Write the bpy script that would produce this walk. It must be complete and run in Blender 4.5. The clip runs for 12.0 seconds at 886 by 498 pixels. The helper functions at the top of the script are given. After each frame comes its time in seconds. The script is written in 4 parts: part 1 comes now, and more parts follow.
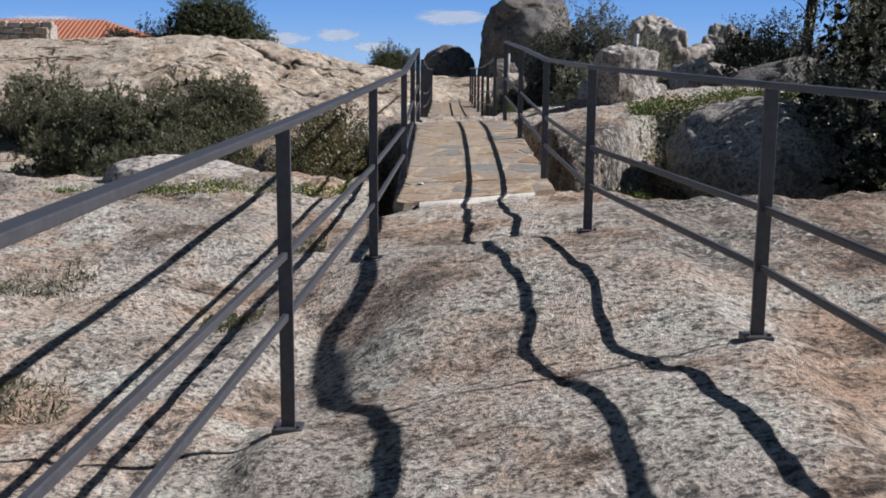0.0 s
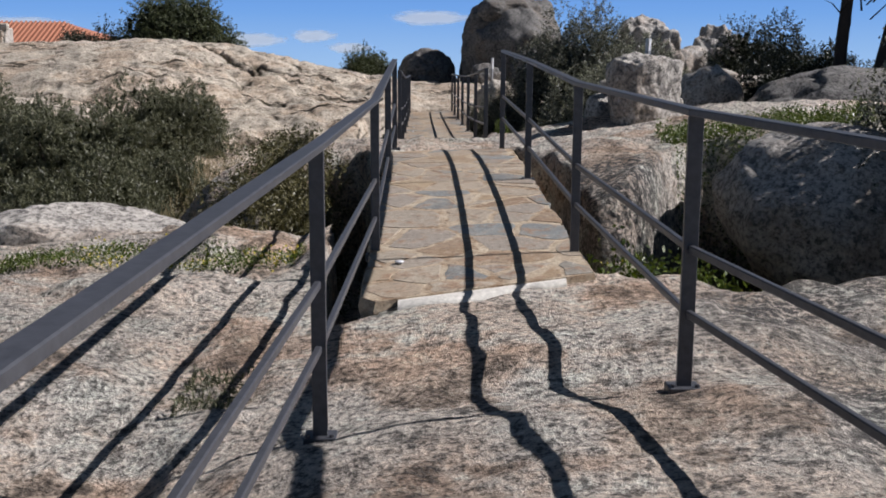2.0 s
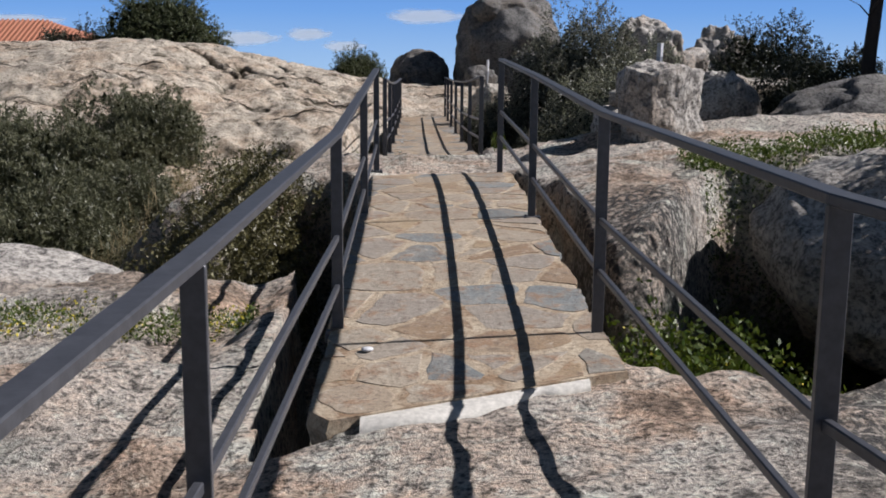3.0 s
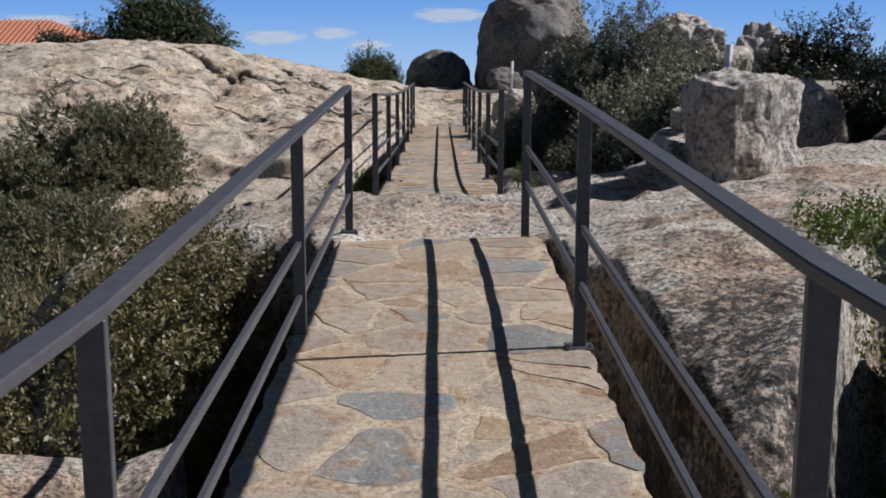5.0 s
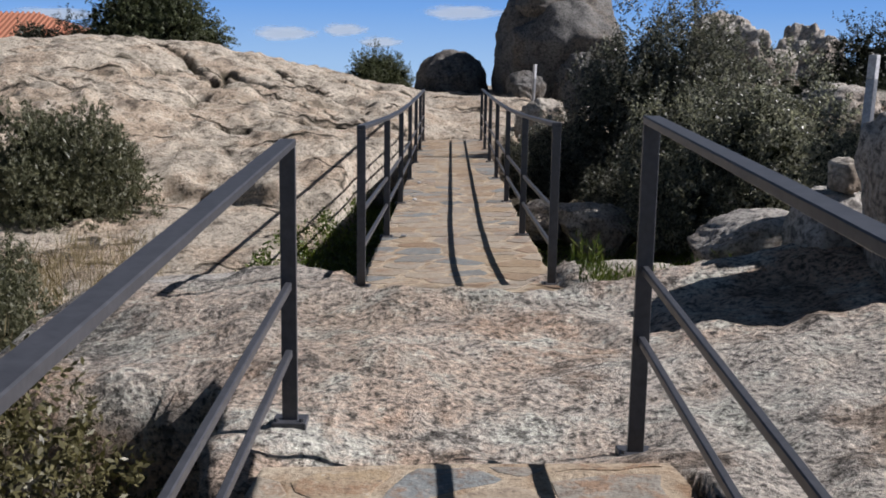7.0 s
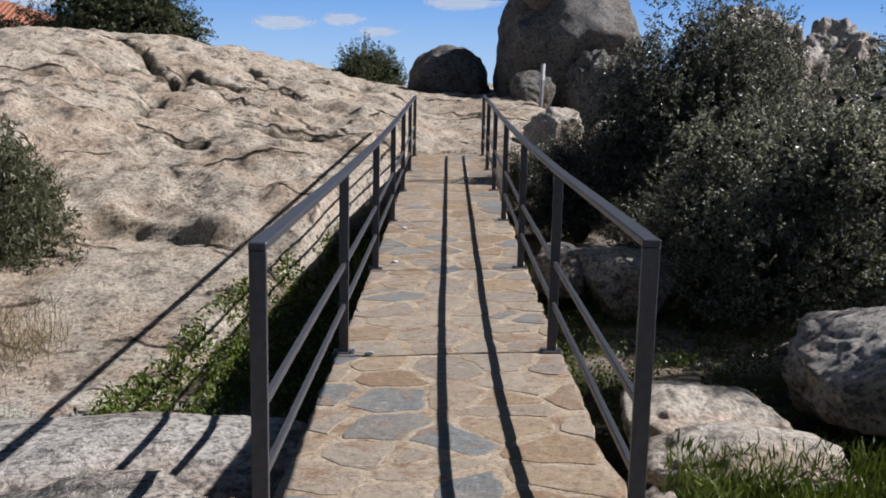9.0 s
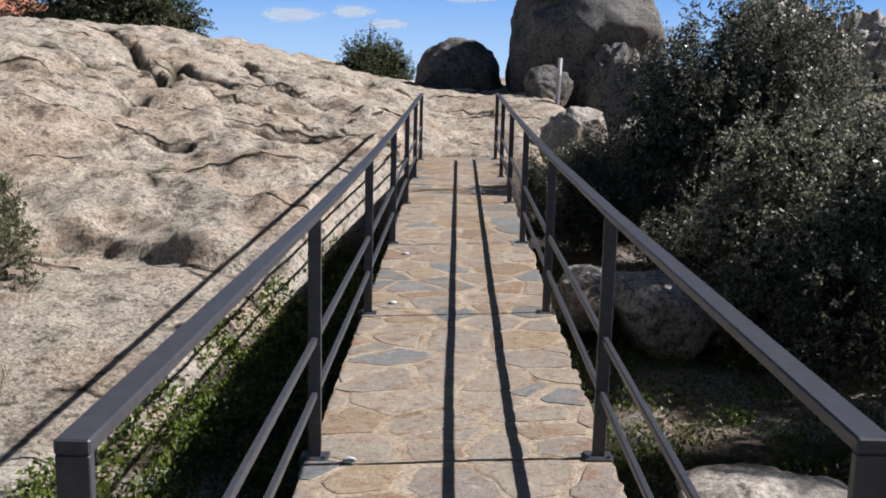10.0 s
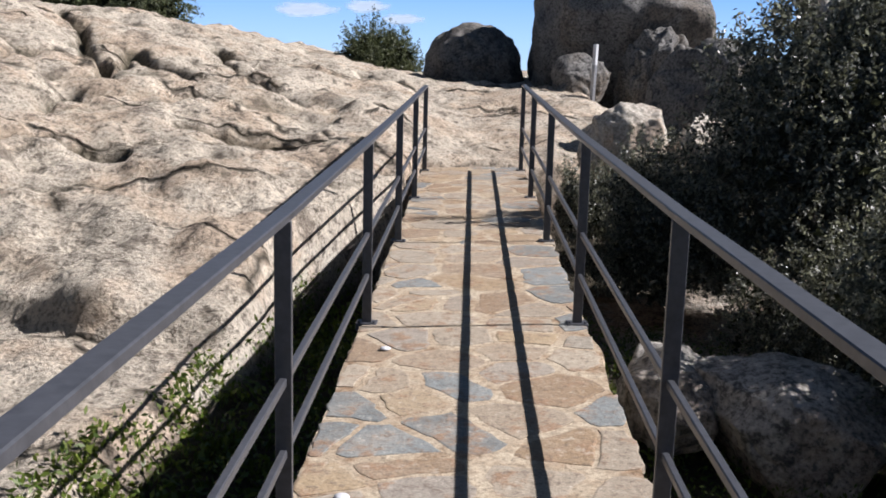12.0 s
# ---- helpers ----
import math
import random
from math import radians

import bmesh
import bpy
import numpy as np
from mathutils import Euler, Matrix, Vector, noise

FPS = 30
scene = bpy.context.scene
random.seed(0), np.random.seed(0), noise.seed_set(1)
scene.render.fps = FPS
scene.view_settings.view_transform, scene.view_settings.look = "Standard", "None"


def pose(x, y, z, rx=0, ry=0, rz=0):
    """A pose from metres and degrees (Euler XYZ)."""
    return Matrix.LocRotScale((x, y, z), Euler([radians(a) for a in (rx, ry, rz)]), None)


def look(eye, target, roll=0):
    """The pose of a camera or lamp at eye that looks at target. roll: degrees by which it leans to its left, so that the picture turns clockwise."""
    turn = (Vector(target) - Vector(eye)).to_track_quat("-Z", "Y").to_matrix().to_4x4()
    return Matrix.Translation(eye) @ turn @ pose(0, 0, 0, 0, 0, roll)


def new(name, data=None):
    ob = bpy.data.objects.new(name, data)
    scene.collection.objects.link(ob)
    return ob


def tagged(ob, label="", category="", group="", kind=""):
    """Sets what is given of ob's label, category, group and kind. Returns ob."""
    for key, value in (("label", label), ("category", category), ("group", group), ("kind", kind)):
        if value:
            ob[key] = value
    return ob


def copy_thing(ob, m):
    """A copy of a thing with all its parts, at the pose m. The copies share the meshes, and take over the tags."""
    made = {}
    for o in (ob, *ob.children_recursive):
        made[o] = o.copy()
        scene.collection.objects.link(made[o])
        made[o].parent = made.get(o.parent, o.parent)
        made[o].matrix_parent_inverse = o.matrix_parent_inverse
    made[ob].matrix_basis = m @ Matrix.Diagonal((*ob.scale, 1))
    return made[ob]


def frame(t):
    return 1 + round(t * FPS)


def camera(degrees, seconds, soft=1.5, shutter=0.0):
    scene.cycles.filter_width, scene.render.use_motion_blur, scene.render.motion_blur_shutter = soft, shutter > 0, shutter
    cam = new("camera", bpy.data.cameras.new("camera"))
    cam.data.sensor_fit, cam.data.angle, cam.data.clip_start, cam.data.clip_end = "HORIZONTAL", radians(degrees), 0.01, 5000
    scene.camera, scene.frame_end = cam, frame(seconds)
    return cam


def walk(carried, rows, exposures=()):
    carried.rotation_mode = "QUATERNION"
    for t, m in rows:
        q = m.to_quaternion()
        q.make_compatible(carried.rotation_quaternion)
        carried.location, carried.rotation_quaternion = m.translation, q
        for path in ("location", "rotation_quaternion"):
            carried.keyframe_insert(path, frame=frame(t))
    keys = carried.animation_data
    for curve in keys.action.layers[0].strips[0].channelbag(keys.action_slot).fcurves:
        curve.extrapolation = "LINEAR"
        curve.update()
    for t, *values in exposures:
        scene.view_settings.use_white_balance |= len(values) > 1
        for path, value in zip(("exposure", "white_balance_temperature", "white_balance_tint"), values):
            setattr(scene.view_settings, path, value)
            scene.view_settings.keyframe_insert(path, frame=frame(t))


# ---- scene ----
cam = camera(46.1, 12.0, 1.8)
METRES, EYE, TILT, LEAN, TURN = 18.2, 1.3, 0.0, 0.0, -0.1
ROWS = [
    (0.0, 0.0, 0.0, 0.0, 0.08, -10.09, -0.45),
    (0.5, 0.0021, 0.0308, 0.0007, -0.66, -10.03, -0.7),
    (1.0, 0.0005, 0.0647, 0.0067, -0.88, -9.99, -0.55),
    (1.5, -0.0041, 0.103, 0.0084, -0.91, -10.01, -0.52),
    (2.0, -0.0034, 0.1403, 0.0075, -1.18, -10.05, -0.3),
    (2.5, -0.0017, 0.1765, 0.0109, -1.29, -10.06, -0.38),
    (3.0, 0.001, 0.219, 0.0131, -1.46, -10.12, -0.48),
    (3.5, 0.0061, 0.2592, 0.0145, -1.51, -10.08, -0.56),
    (5.5, 0.0136, 0.4189, 0.0212, 0.59, -10.24, -0.39),
    (6.0, 0.0113, 0.4647, 0.0238, 1.0, -10.25, -0.67),
    (6.5, 0.0117, 0.5123, 0.0221, 0.67, -10.3, -0.8),
    (7.0, 0.0095, 0.5564, 0.0242, 0.51, -10.34, -0.9),
    (7.5, 0.009, 0.5998, 0.028, 0.35, -10.29, -0.98),
    (9.5, 0.011, 0.7658, 0.0338, 0.6, -11.11, -1.36),
    (10.0, 0.0103, 0.8079, 0.0339, 0.95, -11.28, -1.33),
    (10.5, 0.0113, 0.8501, 0.0304, 0.98, -11.38, -1.42),
    (11.0, 0.0107, 0.896, 0.0267, 1.93, -11.38, -1.24),
    (11.5, 0.0105, 0.9449, 0.0255, 1.92, -11.5, -1.3),
    (12.0, 0.0097, 0.9965, 0.0226, 1.73, -11.54, -1.43),
]
walk(cam, [(t, pose(0, 0, EYE, TILT, LEAN, TURN) @ pose(METRES * x, METRES * y, METRES * z, 90 + pitch, roll, yaw)) for t, x, y, z, yaw, pitch, roll in ROWS], [(0.0, 0.38), (7.5, 0.35), (9.5, 0.48), (11.0, 0.74), (12.0, 0.85)])

# ---- light ----
SUN_EL, SUN_AZ = 40.3, 4.0          # azimuth from +x towards +y
world = bpy.data.worlds.new("sky")
scene.world = world
world.use_nodes = True
wn = world.node_tree.nodes
sky = wn.new("ShaderNodeTexSky")
sky.sky_type = "NISHITA"
sky.sun_disc = False
sky.sun_elevation = radians(SUN_EL)
sky.sun_rotation = radians(90 - SUN_AZ)
sky.air_density, sky.dust_density, sky.ozone_density = 1.0, 0.3, 2.0
# the clear air near the horizon is as blue as the sky some way above it
dirs = wn.new("ShaderNodeTexCoord")
lift = wn.new("ShaderNodeMapping")
lift.inputs["Location"].default_value = (0, 0, 0.14)
world.node_tree.links.new(dirs.outputs["Generated"], lift.inputs["Vector"])
world.node_tree.links.new(lift.outputs[0], sky.inputs["Vector"])
wn["Background"].inputs[1].default_value = 0.029
world.node_tree.links.new(sky.outputs[0], wn["Background"].inputs[0])
sun = new("sun", bpy.data.lights.new("sun", "SUN"))
sun.data.energy, sun.data.angle, sun.data.color = 5.0, radians(0.5), (1.0, 0.957, 0.985)
ce, ca = radians(SUN_EL), radians(SUN_AZ)
SUN_WAY = Vector((math.cos(ce) * math.cos(ca), math.cos(ce) * math.sin(ca), math.sin(ce)))
sun.matrix_world = look(SUN_WAY * 100, (0, 0, 0))


# ---- arithmetic ----
def hash3(ix, iy, iz, seed):
    n = (ix * 374761393 + iy * 668265263 + iz * 2147483647 + seed * 1274126177) & 0xFFFFFFFF
    n = ((n ^ (n >> 13)) * 1274126177) & 0xFFFFFFFF
    n = ((n ^ (n >> 16)) * 2246822519) & 0xFFFFFFFF
    return ((n ^ (n >> 15)) & 0xFFFF) / 65535.0


def vnoise(x, y, z, seed=0):
    """Smooth value noise, -1 to 1."""
    x, y, z = np.broadcast_arrays(np.asarray(x, float), np.asarray(y, float), np.asarray(z, float))
    fx, fy, fz = np.floor(x), np.floor(y), np.floor(z)
    ix, iy, iz = fx.astype(np.int64), fy.astype(np.int64), fz.astype(np.int64)
    u, v, w = x - fx, y - fy, z - fz
    u, v, w = u * u * (3 - 2 * u), v * v * (3 - 2 * v), w * w * (3 - 2 * w)
    r = 0
    for a in (0, 1):
        for b in (0, 1):
            for c in (0, 1):
                r = r + hash3(ix + a, iy + b, iz + c, seed) * (u if a else 1 - u) * (v if b else 1 - v) * (w if c else 1 - w)
    return r * 2 - 1


def fbm(x, y, z=0.0, octaves=4, seed=0, gain=0.5):
    r, amp = 0, 1.0
    for k in range(octaves):
        r = r + amp * vnoise(x * 2 ** k + 17.3 * k, y * 2 ** k - 9.1 * k, z * 2 ** k + 3.7 * k, seed + k)
        amp *= gain
    return r


def step(a, b, t):
    t = np.clip((t - a) / (b - a), 0, 1)
    return t * t * (3 - 2 * t)


# ---- materials ----
def material(name, rough=0.8, metal=0.0, spec=0.3):
    m = bpy.data.materials.new(name)
    m.use_nodes = True
    b = m.node_tree.nodes["Principled BSDF"]
    b.inputs["Roughness"].default_value = rough
    b.inputs["Metallic"].default_value = metal
    b.inputs["Specular IOR Level"].default_value = spec
    return m, m.node_tree.nodes, m.node_tree.links, b


def noise_node(n, l, coord, scale, detail=4, rough=0.6):
    t = n.new("ShaderNodeTexNoise")
    t.inputs["Scale"].default_value = scale
    t.inputs["Detail"].default_value = detail
    t.inputs["Roughness"].default_value = rough
    l.new(coord, t.inputs["Vector"])
    return t.outputs["Fac"]


def ramp(n, l, fac, *stops):
    r = n.new("ShaderNodeValToRGB")
    e = r.color_ramp.elements
    while len(e) < len(stops):
        e.new(0.5)
    for el, (p, c) in zip(e, stops):
        el.position = p
        el.color = (*c, 1) if len(c) == 3 else c
    l.new(fac, r.inputs[0])
    return r.outputs[0]


def mix(n, l, fac, a, b, mode="MIX"):
    m = n.new("ShaderNodeMix")
    m.data_type, m.blend_type = "RGBA", mode
    for sock, val in ((m.inputs[0], fac), (m.inputs[6], a), (m.inputs[7], b)):
        if isinstance(val, (int, float)):
            sock.default_value = val
        elif isinstance(val, tuple):
            sock.default_value = (*val, 1)
        else:
            l.new(val, sock)
    return m.outputs[2]


def bump(n, l, b, height, strength, distance):
    k = n.new("ShaderNodeBump")
    k.inputs["Strength"].default_value = strength
    k.inputs["Distance"].default_value = distance
    l.new(height, k.inputs["Height"])
    l.new(k.outputs[0], b.inputs["Normal"])


def grey(v):
    return (v, v, v)


def crack_lines(n, l, co, stretch, scale, width, lo, hi):
    """Broken dark joint lines: 1 in the joint, 0 elsewhere."""
    warp = n.new("ShaderNodeTexNoise")
    warp.inputs["Scale"].default_value = 1.1
    warp.inputs["Detail"].default_value = 5
    l.new(co, warp.inputs["Vector"])
    mp = n.new("ShaderNodeMapping")
    mp.inputs["Scale"].default_value = stretch
    mp.inputs["Rotation"].default_value = (0, 0, 0.3)
    add = n.new("ShaderNodeVectorMath")
    add.operation = "MULTIPLY_ADD"
    l.new(warp.outputs["Color"], add.inputs[0])
    add.inputs[1].default_value = (0.9, 0.9, 0.9)
    l.new(co, add.inputs[2])
    l.new(add.outputs[0], mp.inputs["Vector"])
    v = n.new("ShaderNodeTexVoronoi")
    v.feature = "DISTANCE_TO_EDGE"
    v.inputs["Scale"].default_value = scale
    l.new(mp.outputs[0], v.inputs["Vector"])
    line = ramp(n, l, v.outputs["Distance"], (0.0, grey(1)), (width, grey(0)))
    gate = ramp(n, l, noise_node(n, l, co, 0.7, 3), (lo, grey(0)), (hi, grey(1)))
    return mix(n, l, 1.0, line, gate, "MULTIPLY")


def granite(n, l, co, light, warm, dark, lichen, joints=None, grain=0.85, blotch=1.0, speck=26.0):
    white = tuple(min(0.8, 1.28 * v) for v in light)
    big = noise_node(n, l, co, 0.7, 5, 0.62)
    mid = noise_node(n, l, co, 1.9, 8, 0.7)
    spot = noise_node(n, l, co, 9.0, 8, 0.72)
    fine = noise_node(n, l, co, speck, 5, 0.72)
    base = mix(n, l, ramp(n, l, big, (0.46, grey(0)), (0.57, grey(1))), light, warm)
    base = mix(n, l, ramp(n, l, mid, (0.38, grey(0.8)), (0.48, grey(0))), base, white)
    base = mix(n, l, ramp(n, l, mid, (0.555, grey(0)), (0.625, grey(lichen * 0.8 * blotch))), base, dark)
    base = mix(n, l, ramp(n, l, spot, (0.37, grey(0.7 * blotch)), (0.43, grey(0))), base, white)
    base = mix(n, l, ramp(n, l, spot, (0.55, grey(0)), (0.60, grey(lichen * blotch))), base, dark)
    base = mix(n, l, ramp(n, l, fine, (0.545, grey(0)), (0.595, grey(lichen * grain))), base, dark)
    base = mix(n, l, grain, base, ramp(n, l, fine, (0.36, grey(1.3)), (0.56, grey(0.68))), "MULTIPLY")
    add = n.new("ShaderNodeMath")
    add.operation = "MULTIPLY_ADD"
    l.new(spot, add.inputs[0])
    add.inputs[1].default_value = 0.6
    l.new(fine, add.inputs[2])
    out = add.outputs[0]
    if joints:
        line = crack_lines(n, l, co, *joints)
        base = mix(n, l, line, base, (0.07, 0.06, 0.045))
        cut = n.new("ShaderNodeMath")
        cut.operation = "MULTIPLY_ADD"
        l.new(line, cut.inputs[0])
        cut.inputs[1].default_value = -2.0
        l.new(out, cut.inputs[2])
        out = cut.outputs[0]
    return base, out


def rock_material(name, light, warm, dark, lichen=0.5):
    m, n, l, b = material(name, 0.92, 0, 0.2)
    co = n.new("ShaderNodeTexCoord").outputs["Object"]
    base, relief = granite(n, l, co, light, warm, dark, lichen)
    l.new(base, b.inputs["Base Color"])
    bump(n, l, b, relief, 0.9, 0.025)
    return m


def ground_material():
    """Lichen granite, the paler whaleback and the earth of the gullies, by the ground's own attributes."""
    m, n, l, b = material("bedrock", 0.93, 0, 0.2)
    co = n.new("ShaderNodeTexCoord").outputs["Object"]
    a, ra = granite(n, l, co, (0.70, 0.635, 0.55), (0.70, 0.57, 0.455), (0.092, 0.088, 0.08), 0.80, None, 0.95, 0.95, 34.0)
    # wide weathering: rust-brown hollows, grey crusts and bare pale rock
    tone = noise_node(n, l, co, 0.95, 4, 0.6)
    edge = noise_node(n, l, co, 6.5, 6, 0.75)
    blend = n.new("ShaderNodeMath")
    blend.operation = "MULTIPLY_ADD"
    l.new(edge, blend.inputs[0])
    blend.inputs[1].default_value = 0.35
    l.new(tone, blend.inputs[2])
    a = mix(n, l, ramp(n, l, blend.outputs[0], (0.70, grey(0)), (0.77, grey(0.6))), a, mix(n, l, 1.0, a, (0.84, 0.66, 0.53), "MULTIPLY"))
    a = mix(n, l, ramp(n, l, blend.outputs[0], (0.54, grey(0.6)), (0.62, grey(0))), a, mix(n, l, 1.0, a, (0.74, 0.735, 0.71), "MULTIPLY"))
    p, rp = granite(n, l, co, (0.56, 0.495, 0.40), (0.545, 0.435, 0.325), (0.15, 0.125, 0.10), 0.85, ((0.45, 1.3, 1.0), 0.5, 0.03, 0.44, 0.52), 0.6)
    pale, earth = n.new("ShaderNodeAttribute"), n.new("ShaderNodeAttribute")
    pale.attribute_name, earth.attribute_name = "pale", "earth"
    soil = ramp(n, l, noise_node(n, l, co, 9, 6, 0.7), (0.35, (0.038, 0.0319, 0.0228)), (0.65, (0.0988, 0.0836, 0.057)))
    base = mix(n, l, pale.outputs["Fac"], a, p)
    joint_shade = n.new("ShaderNodeAttribute")
    joint_shade.attribute_name = "joint_shade"
    crust = n.new("ShaderNodeAttribute")
    crust.attribute_name = "lichen"
    speck = ramp(n, l, noise_node(n, l, co, 20, 6, 0.78), (0.48, grey(1.0)), (0.55, grey(0.12)))
    base = mix(n, l, mix(n, l, 1.0, speck, crust.outputs["Fac"], "MULTIPLY"), base, (0.085, 0.082, 0.078))
    # dark earth of the joints, and shade painted under sheet edges and ledge
    base = mix(n, l, joint_shade.outputs["Fac"], base, (0.085, 0.075, 0.05))
    base = mix(n, l, earth.outputs["Fac"], base, soil)
    l.new(base, b.inputs["Base Color"])
    relief = n.new("ShaderNodeMix")
    l.new(pale.outputs["Fac"], relief.inputs[0])
    l.new(ra, relief.inputs[2])
    l.new(rp, relief.inputs[3])
    bump(n, l, b, relief.outputs[0], 1.0, 0.06)
    return m


M_GROUND = ground_material()
M_ROCK = rock_material("lichen_granite", (0.441, 0.414, 0.372), (0.41, 0.35, 0.289), (0.106, 0.1, 0.095), 0.75)
M_PALE = rock_material("pale_granite", (0.456, 0.418, 0.357), (0.471, 0.38, 0.296), (0.198, 0.182, 0.152), 0.5)
# grey granite, darkened further to carry the shade on these rocks' visible sides
M_GREY_SHADE = rock_material("grey_granite_shade", (0.17, 0.164, 0.154), (0.17, 0.148, 0.124), (0.05, 0.049, 0.048), 0.8)


def flat_material(name, colour, rough=0.7, metal=0.0, spec=0.4):
    m, n, l, b = material(name, rough, metal, spec)
    co = n.new("ShaderNodeTexCoord").outputs["Object"]
    f = noise_node(n, l, co, 40, 4)
    c = mix(n, l, 1.0, colour, ramp(n, l, f, (0.3, grey(0.75)), (0.7, grey(1.2))), "MULTIPLY")
    l.new(c, b.inputs["Base Color"])
    bump(n, l, b, f, 0.15, 0.003)
    return m


M_STEEL = flat_material("dark_painted_steel", (0.0532, 0.0555, 0.0631), 0.40, 0.0, 0.5)
def mortar_material():
    m, n, l, b = material("mortar", 0.95, 0, 0.2)
    co = n.new("ShaderNodeTexCoord").outputs["Object"]
    a, c = noise_node(n, l, co, 5, 6, 0.7), noise_node(n, l, co, 45, 5, 0.75)
    t = ramp(n, l, a, (0.36, (0.26, 0.175, 0.11)), (0.46, (0.39, 0.31, 0.22)), (0.60, (0.46, 0.385, 0.285)))
    t = mix(n, l, 0.85, t, ramp(n, l, c, (0.34, grey(0.45)), (0.5, grey(0.95)), (0.66, grey(1.25))), "MULTIPLY")
    l.new(t, b.inputs["Base Color"])
    bump(n, l, b, c, 0.8, 0.01)
    return m


M_MORTAR = mortar_material()
M_TRUNK = flat_material("dark_bark", (0.0342, 0.0274, 0.0228), 0.95)
M_LIME = flat_material("white_mortar", (0.547, 0.524, 0.471), 0.95)
M_WHITE = flat_material("white_paint", (0.57, 0.578, 0.593), 0.5)
M_ZINC = flat_material("galvanised_steel", (0.342, 0.35, 0.365), 0.4, 0.6)
M_TILE = flat_material("terracotta", (0.334, 0.141, 0.0836), 0.85)


def flagstone_material():
    m, n, l, b = material("flagstone", 0.75, 0, 0.35)
    co = n.new("ShaderNodeTexCoord").outputs["Object"]
    info = n.new("ShaderNodeObjectInfo")
    r = ramp(n, l, info.outputs["Random"], (0.0, (0.30, 0.25, 0.19)), (0.16, (0.39, 0.33, 0.25)), (0.30, (0.25, 0.17, 0.105)), (0.42, (0.37, 0.28, 0.175)), (0.58, (0.28, 0.245, 0.205)), (0.76, (0.35, 0.30, 0.23)), (0.83, (0.165, 0.175, 0.17)), (1.0, (0.21, 0.225, 0.22)))
    cloud = noise_node(n, l, co, 3.5, 6, 0.68)
    rust = noise_node(n, l, co, 7.0, 6, 0.72)
    chip = noise_node(n, l, co, 22.0, 5, 0.75)
    grain = noise_node(n, l, co, 90.0, 3, 0.7)
    c = mix(n, l, ramp(n, l, cloud, (0.46, grey(0)), (0.62, grey(0.35))), r, (0.395, 0.342, 0.274))
    c = mix(n, l, ramp(n, l, rust, (0.53, grey(0)), (0.62, grey(0.8))), c, (0.274, 0.167, 0.0988))
    c = mix(n, l, ramp(n, l, chip, (0.33, grey(0.6)), (0.43, grey(0))), c, (0.502, 0.456, 0.38))
    c = mix(n, l, ramp(n, l, chip, (0.54, grey(0)), (0.63, grey(0.7))), c, (0.17, 0.13, 0.10))
    c = mix(n, l, 0.8, c, ramp(n, l, grain, (0.3, grey(0.65)), (0.7, grey(1.2))), "MULTIPLY")
    l.new(c, b.inputs["Base Color"])
    k = n.new("ShaderNodeMath")
    k.operation = "MULTIPLY_ADD"
    l.new(cloud, k.inputs[0])
    k.inputs[1].default_value = 2.5
    l.new(chip, k.inputs[2])
    bump(n, l, b, k.outputs[0], 0.7, 0.012)
    return m


M_FLAG = flagstone_material()


def leaf_material(name, a, c, gloss=0.45, glint_from=0.0, spec=0.4, thin_share=0.18):
    m, n, l, b = material(name, gloss, 0, spec)
    g = n.new("ShaderNodeNewGeometry")
    tone = ramp(n, l, g.outputs["Random Per Island"], (0.0, a), (0.02 + glint_from, tuple(1.1 * v for v in a)), (1.0, c))
    l.new(tone, b.inputs["Base Color"])
    thin = n.new("ShaderNodeBsdfTranslucent")
    l.new(mix(n, l, 1.0, tone, (1.5, 1.5, 1.15), "MULTIPLY"), thin.inputs["Color"])
    both = n.new("ShaderNodeMixShader")
    both.inputs[0].default_value = thin_share
    l.new(b.outputs[0], both.inputs[1])
    l.new(thin.outputs[0], both.inputs[2])
    l.new(both.outputs[0], n["Material Output"].inputs["Surface"])
    return m


M_LEAF_DARK = leaf_material("evergreen_leaf", (0.0137, 0.0167, 0.00988), (0.0418, 0.0471, 0.0274))
# near black: the shade inside the crowns is put into this colour
M_LEAF_SHADE = leaf_material("shade_leaf", (0.012, 0.014, 0.009), (0.028, 0.03, 0.018), 0.95, 0.0, 0.02)
# mastic: dark body tone, with glints painted in as the palest leaves
M_LEAF_MASTIC = leaf_material("mastic_leaf", (0.05, 0.052, 0.040), (0.29, 0.295, 0.25), 0.38, 0.4, 0.5, 0.32)
M_LEAF_LENTISK = leaf_material("low_mastic_leaf", (0.06, 0.063, 0.048), (0.38, 0.385, 0.32), 0.36, 0.35, 0.5, 0.4)
M_LEAF_FAR = leaf_material("stone_pine_leaf", (0.035, 0.045, 0.02), (0.095, 0.11, 0.05), 0.5)
M_LEAF_BROWN = leaf_material("dry_olive_leaf", (0.0532, 0.0494, 0.0213), (0.16, 0.144, 0.0646))
M_LEAF_OLIVE = leaf_material("olive_leaf", (0.05, 0.055, 0.03), (0.15, 0.15, 0.088))
M_LEAF_GREEN = leaf_material("herb_leaf", (0.038, 0.0684, 0.00912), (0.122, 0.152, 0.0228))
M_BARK = flat_material("bark", (0.076, 0.0608, 0.0456), 0.95)


# ---- meshes ----
def part(name, bm, mat, parent=None, label=""):
    me = bpy.data.meshes.new(name)
    bm.to_mesh(me)
    bm.free()
    me.materials.append(mat)
    ob = new(name, me)
    ob.parent = parent
    return tagged(ob, label)


def smooth(ob):
    ob.data.polygons.foreach_set("use_smooth", [True] * len(ob.data.polygons))
    return ob


